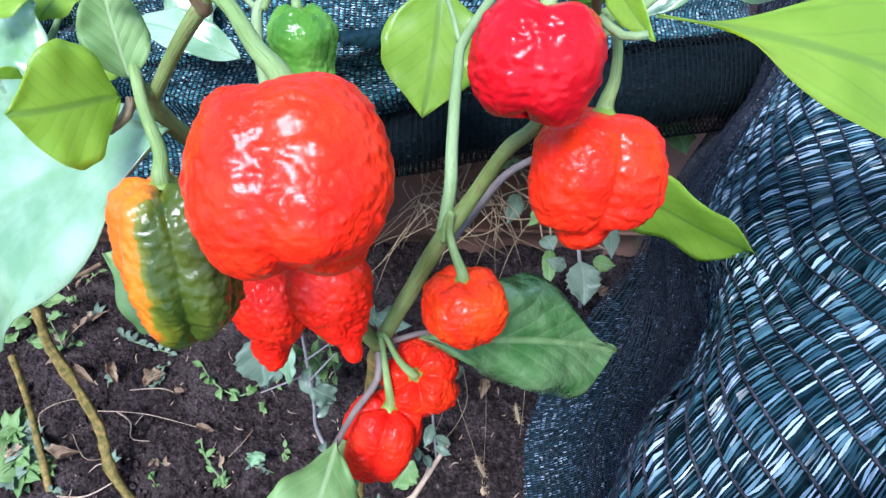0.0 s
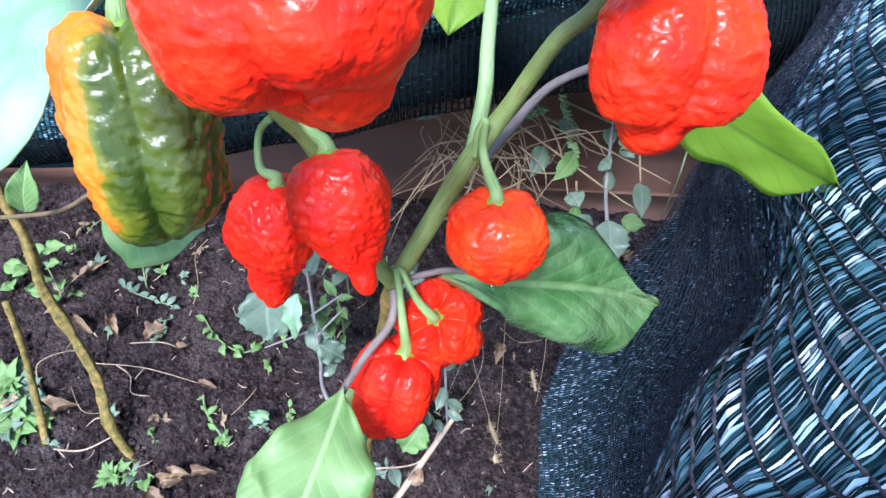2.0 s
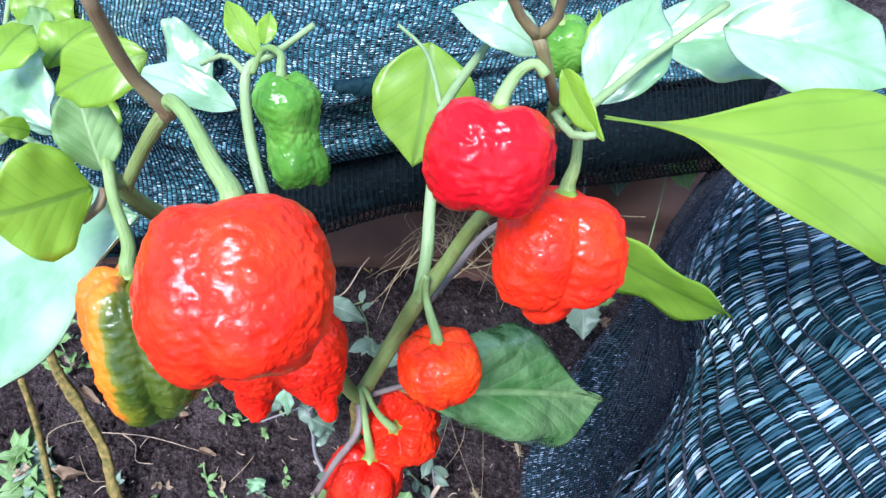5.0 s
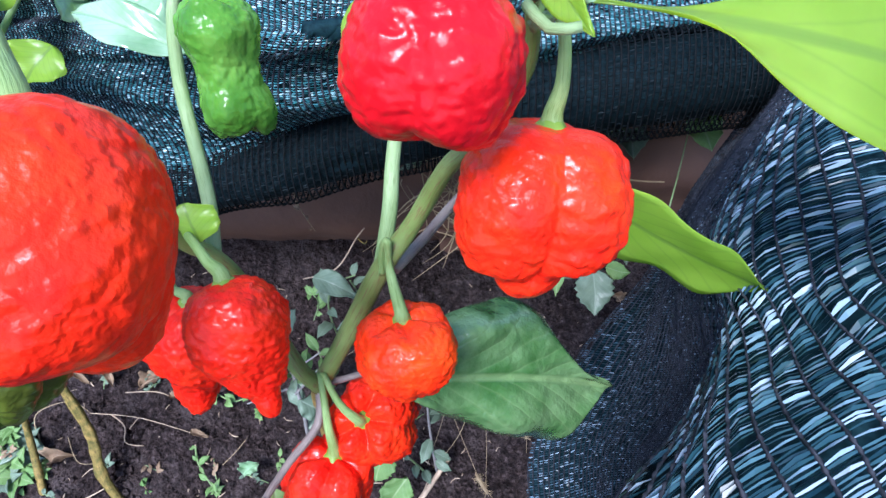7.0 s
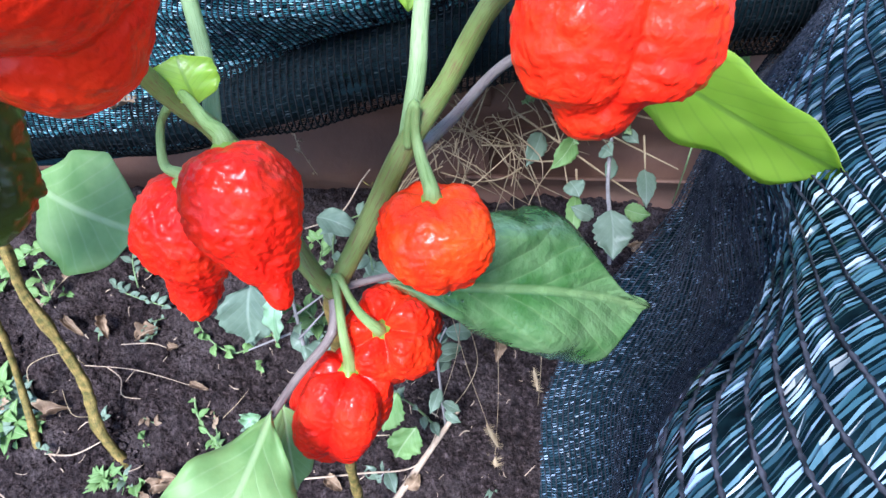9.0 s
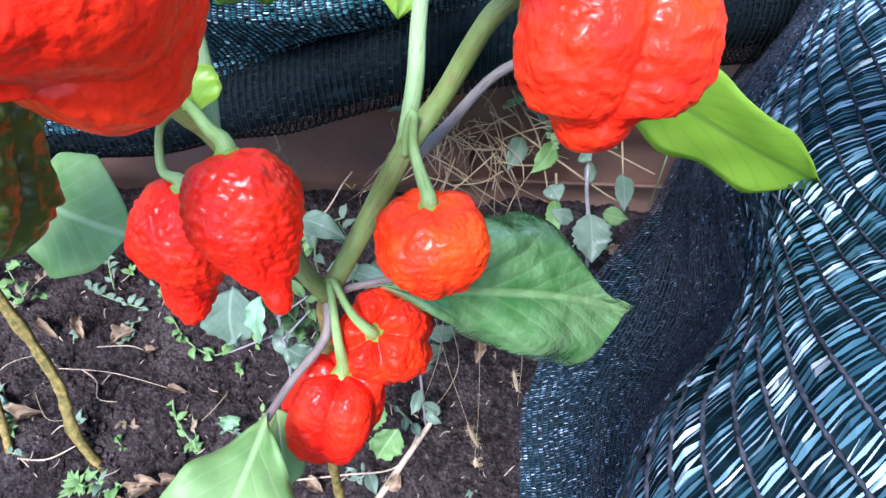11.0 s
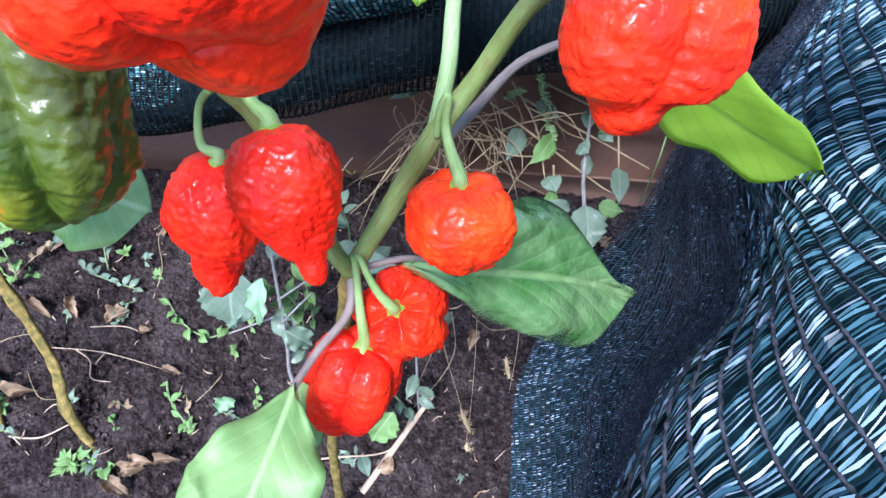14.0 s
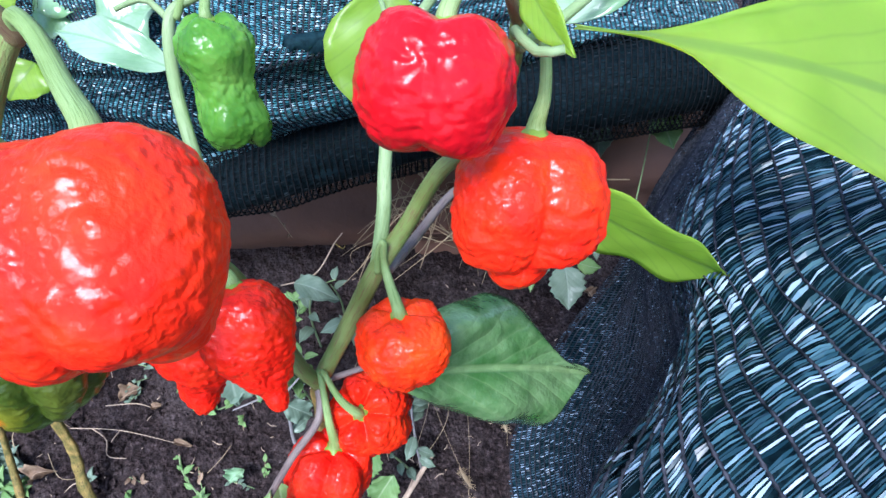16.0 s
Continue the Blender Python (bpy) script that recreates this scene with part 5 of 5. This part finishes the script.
fallen((0.0453, 0.1474, -0.0232), (0.0730, 0.1633, -0.0192), 0.022, "broad dry pinkish brown leaf", 5, curl=0.15)
fallen((-0.0401, 0.1712, -0.0172), (-0.0280, 0.1854, -0.0137), 0.018, "crumpled dry brown leaf on the stick", 6, curl=0.5)
fallen((-0.2523, 0.2575, 0.0044), (-0.2314, 0.2491, 0.0023), 0.009, "pale dry seed pod", 7)
fallen((-0.2800, 0.1619, -0.0195), (-0.2596, 0.1424, -0.0244), 0.02, "crumbling dry leaf at a stem base", 8, curl=0.5)
fallen((-0.2667, 0.1711, -0.0172), (-0.2422, 0.1732, -0.0167), 0.016, "ragged brown leaf litter", 9, curl=0.5)
fallen((-0.2447, 0.1732, -0.0167), (-0.2203, 0.1777, -0.0156), 0.014, "ragged pinkish leaf litter", 10, curl=0.5)
fallen((-0.2525, 0.1708, -0.0173), (-0.2719, 0.1623, -0.0194), 0.02, "shredded brown leaf litter", 11, curl=0.5)
fallen((-0.2806, 0.2888, 0.0122), (-0.2686, 0.2912, 0.0128), 0.011, "grey dry leaf scrap", 12)
fallen((0.1741, 0.4016, 0.0404), (0.1771, 0.3899, 0.0375), 0.02, "dry pink-brown leaf under a grey weed", 13)
fallen((-0.3689, 0.2979, 0.0145), (-0.3920, 0.3199, 0.0200), 0.012, "thin dry curled leaf", 14)
fallen((0.0854, 0.1694, -0.0176), (0.0932, 0.1630, -0.0192), 0.008, "small pale leaf scrap", 15)
fallen((-0.1149, 0.1772, -0.0157), (-0.0950, 0.1686, -0.0179), 0.016, "dry leaf at the main stem", 16, curl=0.4)
fallen((-0.1768, 0.2245, 0.0161), (-0.1840, 0.2098, 0.0125), 0.024, "pale upturned leaf lying on the soil", 17, mat=LEAF_PALE, curl=0.2)
strand([(-0.3589, 0.2701, 0.0135), (-0.3054, 0.2654, 0.0164), (-0.2485, 0.2530, 0.0112)], 0.0008, TWIG, "long thin pale root across the soil")
strand([(-0.3372, 0.2698, 0.0114), (-0.3170, 0.2566, 0.0161), (-0.3157, 0.2434, 0.0068), (-0.2974, 0.2415, 0.0044)], 0.0011, TWIG, "bent pale stalk")
strand([(-0.3779, 0.1907, -0.0073), (-0.3489, 0.1897, -0.0046), (-0.3229, 0.2019, 0.0005)], 0.0016, TWIG, "forked bleached twig")
strand([(-0.3752, 0.1908, -0.0073), (-0.3623, 0.1808, -0.0108), (-0.3525, 0.1718, -0.0140)], 0.001, TWIG, "side of a bleached twig")
strand([(-0.3280, 0.2915, 0.0169), (-0.2929, 0.2898, 0.0245), (-0.2789, 0.2882, 0.0160)], 0.0011, TWIG, "curved pale stalk on the soil")
strand([(-0.4042, 0.2423, 0.0036), (-0.4123, 0.2657, 0.0164), (-0.3754, 0.2756, 0.0289), (-0.3568, 0.2696, 0.0174)], 0.0008, STRAW, "looping dry stalk")
strand([(-0.2741, 0.3207, 0.0232), (-0.2689, 0.3497, 0.0352), (-0.2572, 0.3542, 0.0844), (-0.2379, 0.3565, 0.1091)], 0.0008, STRAW, "upright dry stalk")
strand([(-0.2158, 0.2267, -0.0003), (-0.2010, 0.2365, 0.0111), (-0.1915, 0.2485, 0.0161)], 0.0006, STRAW, "thin dry stalk")
strand([(-0.3776, 0.2482, 0.0050), (-0.3551, 0.2226, 0.0076), (-0.3353, 0.2258, 0.0004)], 0.0006, STRAW, "fine looping root")


# fine hanging straws with seed heads
def seed_head(parent, p, q, r, seed):
    rnd = random.Random(seed)
    p, q = Vector(p), Vector(q)
    items = [tube_data([p, p.lerp(q, 0.5), q], [r * 0.4, r, r * 0.3], sides=7, step=0.002)]
    for k in range(70):
        a = p.lerp(q, rnd.random())
        items.append(tube_data([a, a + aim(rnd, 0.3) * r * 2.6], [0.00025, 0.0001], sides=3, step=0.003))
    v, f, u = joined(items)
    part("seed_head", mesh_of("seed_head", v, f, STRAW, u), parent, "bristly dry grass seed head")


straw = strand([(0.0036, 0.2326, 0.1950), (0.0149, 0.2249, 0.1205), (0.0315, 0.2075, 0.0520)], 0.0005, STRAW, "fine leaning straw")
seed_head(straw, (0.0301, 0.2086, 0.0529), (0.0425, 0.2065, -0.0044), 0.0022, 1)
straw = strand([(0.0344, 0.2418, 0.1793), (0.0388, 0.2256, 0.0753), (0.0384, 0.1979, -0.0045)], 0.0004, STRAW, "fine upright straw")
seed_head(straw, (0.0382, 0.1986, -0.0003), (0.0395, 0.1811, -0.0117), 0.003, 2)
rosette((0.0366, 0.1762, -0.0159), 14, 0.015, LEAF_GREY, "spiky green and brown rosette under a seed head", 27, 0.25, 0.3)
straw = strand([(0.0602, 0.2247, 0.2116), (0.0693, 0.2328, 0.1266), (0.0778, 0.2437, 0.0049)], 0.0006, STRAW, "pinkish upright straw")
seed_head(straw, (0.0734, 0.2700, 0.0275), (0.0774, 0.2547, 0.0157), 0.0022, 3)
strand([(0.0093, 0.2327, 0.1951), (0.0041, 0.2316, 0.1257), (-0.0167, 0.2315, 0.0019)], 0.0005, STRAW, "fine leaning straw")
strand([(0.0150, 0.2283, 0.1916), (0.0213, 0.2396, 0.1091), (0.0124, 0.2287, 0.0777), (-0.0111, 0.2272, 0.0068)], 0.0006, STRAW, "curled pinkish straw")
strand([(0.0306, 0.2355, 0.1744), (0.0487, 0.2443, 0.1356), (0.0677, 0.2463, 0.1372)], 0.0005, STRAW, "arched straw")

# tall grey weed before the brown sheet
tall = weed([(0.1519, 0.3808, 0.0352), (0.1301, 0.3485, 0.1439), (0.1273, 0.3779, 0.1669), (0.1318, 0.4197, 0.1904), (0.1353, 0.4563, 0.2190)], 0.0022, GREY_STEM, LEAF_GREY, 3, 0.02, "tall dusty grey weed with hanging leaves", 28, 0.5)
leaf(tall, (0.1268, 0.3499, 0.1632), (0.1290, 0.3141, 0.1445), (0.0, -0.8, 0.5), 0.032, LEAF_GREY, "dusty grey drooping leaf", bend=0.04, fold=0.1, wave=0.06, seed=41, tooth=0.4)
for k, (b, t, w) in enumerate([
    ((0.1017, 0.3686, 0.1596), (0.0957, 0.3305, 0.1481), 0.014), ((0.0967, 0.3777, 0.1668), (0.1029, 0.3621, 0.1637), 0.018), ((0.1216, 0.3991, 0.1835), (0.1295, 0.3895, 0.1850), 0.016),
    ((0.1584, 0.3902, 0.1674), (0.1579, 0.3560, 0.1589), 0.016), ((0.1397, 0.3544, 0.1577), (0.1592, 0.3472, 0.1612), 0.016), ((0.1147, 0.3495, 0.1538), (0.0951, 0.3521, 0.1650), 0.014),
    ((0.1429, 0.4212, 0.1824), (0.1532, 0.4068, 0.1803), 0.012), ((0.0734, 0.4140, 0.1859), (0.0587, 0.3819, 0.1791), 0.018), ((0.0997, 0.4053, 0.1883), (0.0794, 0.3802, 0.1778), 0.018),
    ((0.0856, 0.4379, 0.1955), (0.1061, 0.4214, 0.1918), 0.014), ((0.1671, 0.4800, 0.2056), (0.1679, 0.4435, 0.1999), 0.03)]):
    leaf(tall, b, t, (0.1 * (k % 3 - 1), -0.7, 0.6), w, LEAF_GREY if k % 4 else LEAF_MID, bend=0.1, fold=0.15, wave=0.1, seed=70 + k, rows=14, cols=8, tooth=0.2)
for k, pts in enumerate([[(0.0450, 0.4360, 0.1940), (0.0925, 0.4048, 0.1787), (0.1401, 0.3790, 0.1586), (0.1567, 0.3717, 0.1529)], [(0.0736, 0.4397, 0.1969), (0.1312, 0.4174, 0.1795), (0.1907, 0.4000, 0.1568)], [(0.1595, 0.4175, 0.1795), (0.1593, 0.3902, 0.1674)], [(0.1023, 0.3899, 0.1672), (0.1026, 0.3667, 0.1581)], [(0.0924, 0.4509, 0.2057), (0.1543, 0.4305, 0.1897), (0.1965, 0.4321, 0.1818)], [(0.0638, 0.4509, 0.2057), (0.0851, 0.4159, 0.1874), (0.0945, 0.3740, 0.1639)]]):
    tube("twig", pts, [0.0011, 0.0009, 0.0006], STRAW, tall, sides=6, seed=k)
yellow = strand([(0.2174, 0.4410, 0.0602), (0.1977, 0.4038, 0.1597), (0.2057, 0.4306, 0.1898), (0.2138, 0.4590, 0.2119), (0.2196, 0.4794, 0.2279)], 0.0013, STEM_PALE, "thin yellow-green stalk beside the net")
climber = thing("weed", (0.2377, 0.4804, 0.2196), "shaded green weed leaves under the net hem", "weed", group="weeds on the bed")
leaf(climber, (0.2246, 0.4849, 0.2231), (0.2344, 0.4483, 0.2036), (0.1, -0.8, 0.4), 0.032, LEAF_MID, bend=0.06, wave=0.1, seed=44, tooth=0.2)
leaf(climber, (0.1601, 0.4855, 0.2144), (0.1422, 0.4658, 0.2082), (0.1, -0.8, 0.4), 0.028, LEAF_GREY, bend=0.06, wave=0.1, seed=45)
leaf(climber, (0.2057, 0.4909, 0.2186), (0.2093, 0.4671, 0.2046), (0.3, -0.8, 0.3), 0.012, LEAF_DRY, bend=0.1, wave=0.25, seed=46)
leaf(climber, (0.2591, 0.4919, 0.2194), (0.2599, 0.4723, 0.2087), (0.3, -0.8, 0.3), 0.010, LEAF_DRY, bend=0.1, wave=0.25, seed=47)
weed([(-0.1511, 0.4455, 0.1557), (-0.1458, 0.4332, 0.1461), (-0.1289, 0.4136, 0.1308)], 0.0006, STRAW, LEAF_DRY, 6, 0.008, "thin withered sprig against the brown sheet", 29)
round_leaf = thing("weed", (-0.0056, 0.4608, 0.2043), "yellowing round leaf among dry grass", "weed", group="weeds on the bed")
leaf(round_leaf, (0.0031, 0.4693, 0.2109), (-0.0109, 0.4437, 0.2000), (-0.1, -0.8, 0.4), 0.03, LEAF_LIME, bend=0.05, wave=0.1, seed=48)
leaf(round_leaf, (-0.0159, 0.4427, 0.1992), (-0.0429, 0.4296, 0.1981), (-0.1, -0.6, 0.7), 0.008, LEAF_GREY, bend=0.1, seed=49)


def amaranth(p, q, seed):
    rnd = random.Random(seed)
    p, q = Vector(p), Vector(q)
    items = [tube_data([p, q], [0.0009, 0.0006], sides=5)]
    for k in range(60):
        a = p.lerp(q, rnd.random())
        items.append(tube_data([a, a + aim(rnd, 0.2) * 0.0045], [0.0016, 0.0006], sides=5, step=0.004))
    v, f, u = joined(items)
    part("seed_spike", mesh_of("seed_spike", v, f, STEM_PALE, u), tall, "knobbly greenish seed spike")


amaranth((0.0931, 0.4253, 0.2039), (0.0832, 0.4506, 0.2237), 1)
amaranth((0.1007, 0.4016, 0.1854), (0.0910, 0.4198, 0.1996), 2)
amaranth((0.0588, 0.4343, 0.2018), (0.0728, 0.4398, 0.2061), 3)
amaranth((0.1436, 0.4142, 0.1861), (0.1384, 0.4307, 0.1990), 4)


# the nest of dry grass before the edging
def dry_grass():
    rnd = random.Random(21)
    a, b = Vector((-0.0174, 0.4170, 0.1791)), Vector((0.0748, 0.4262, 0.1772))
    items = []
    for k in range(75):
        p = a.lerp(b, rnd.random() ** 1.3) + Vector((rnd.gauss(0, 0.012), rnd.uniform(-0.03, 0.01), rnd.uniform(-0.03, 0.05)))
        d = Vector((rnd.gauss(0, 0.6), rnd.gauss(0, 0.25), rnd.gauss(-0.5, 0.7))).normalized()
        length = rnd.uniform(0.03, 0.11)
        q = p + d * length
        q.z, q.y = max(q.z, 0.055), min(q.y, 0.43)
        m = p.lerp(q, 0.5) + Vector((rnd.gauss(0, 0.008), rnd.uniform(-0.012, 0.004), rnd.gauss(0.006, 0.008)))
        r = rnd.uniform(0.0003, 0.0009)
        items.append(tube_data([p, m, q], [r, r * 0.9, r * 0.4], sides=4, step=0.008, seed=k))
    v, f, u = joined(items)
    tagged(part("dry_grass", mesh_of("dry_grass", v, f, STRAW, u)), "tangled nest of dry tan grass against the edging", "dry grass", kind="stuff")


dry_grass()
for k, pts in enumerate([[(-0.0128, 0.4359, 0.1939), (-0.0326, 0.4028, 0.1589), (-0.0643, 0.3764, 0.1200)], [(-0.0031, 0.4322, 0.1910), (-0.0415, 0.3825, 0.1522), (-0.0759, 0.3639, 0.1194)], [(0.0446, 0.4343, 0.2018), (0.0566, 0.3996, 0.1838), (0.0705, 0.3692, 0.1692)], [(0.0159, 0.4547, 0.2086), (0.0470, 0.4343, 0.2018), (0.0616, 0.3849, 0.1724)], [(0.0478, 0.3737, 0.1636), (0.0497, 0.3922, 0.1781), (0.0353, 0.4269, 0.1960)], [(-0.0233, 0.4565, 0.2009), (0.0213, 0.4209, 0.1822), (0.0624, 0.4078, 0.1720)]]):
    strand(pts, 0.0008, STRAW, "long curved dry grass blade", seed=k)


def grit():
    """Small pale specks and root scraps on the soil."""
    rnd = random.Random(33)
    items = []
    for _ in range(260):
        x, y = rnd.uniform(-0.42, 0.16), rnd.uniform(0.05, 0.42)
        p = Vector((x, y, ground_z(x, y) + 0.006 + 0.012 * noise.noise(Vector((x, y, 0)) * 7)))
        d = aim(rnd, 0.05) * rnd.uniform(0.002, 0.016) * (1 if rnd.random() < 0.5 else 0.4)
        m = p + d * 0.5 + aim(rnd, 0.3) * d.length * 0.2
        r = rnd.uniform(0.0003, 0.0008)
        items.append(tube_data([p, m, p + d], [r, r, r * 0.5], sides=4, step=0.006))
    v, f, u = joined(items)
    tagged(part("root_scrap", mesh_of("root_scrap", v, f, TWIG, u)), "pale root scraps and specks scattered over the soil", "litter", kind="stuff")


grit()
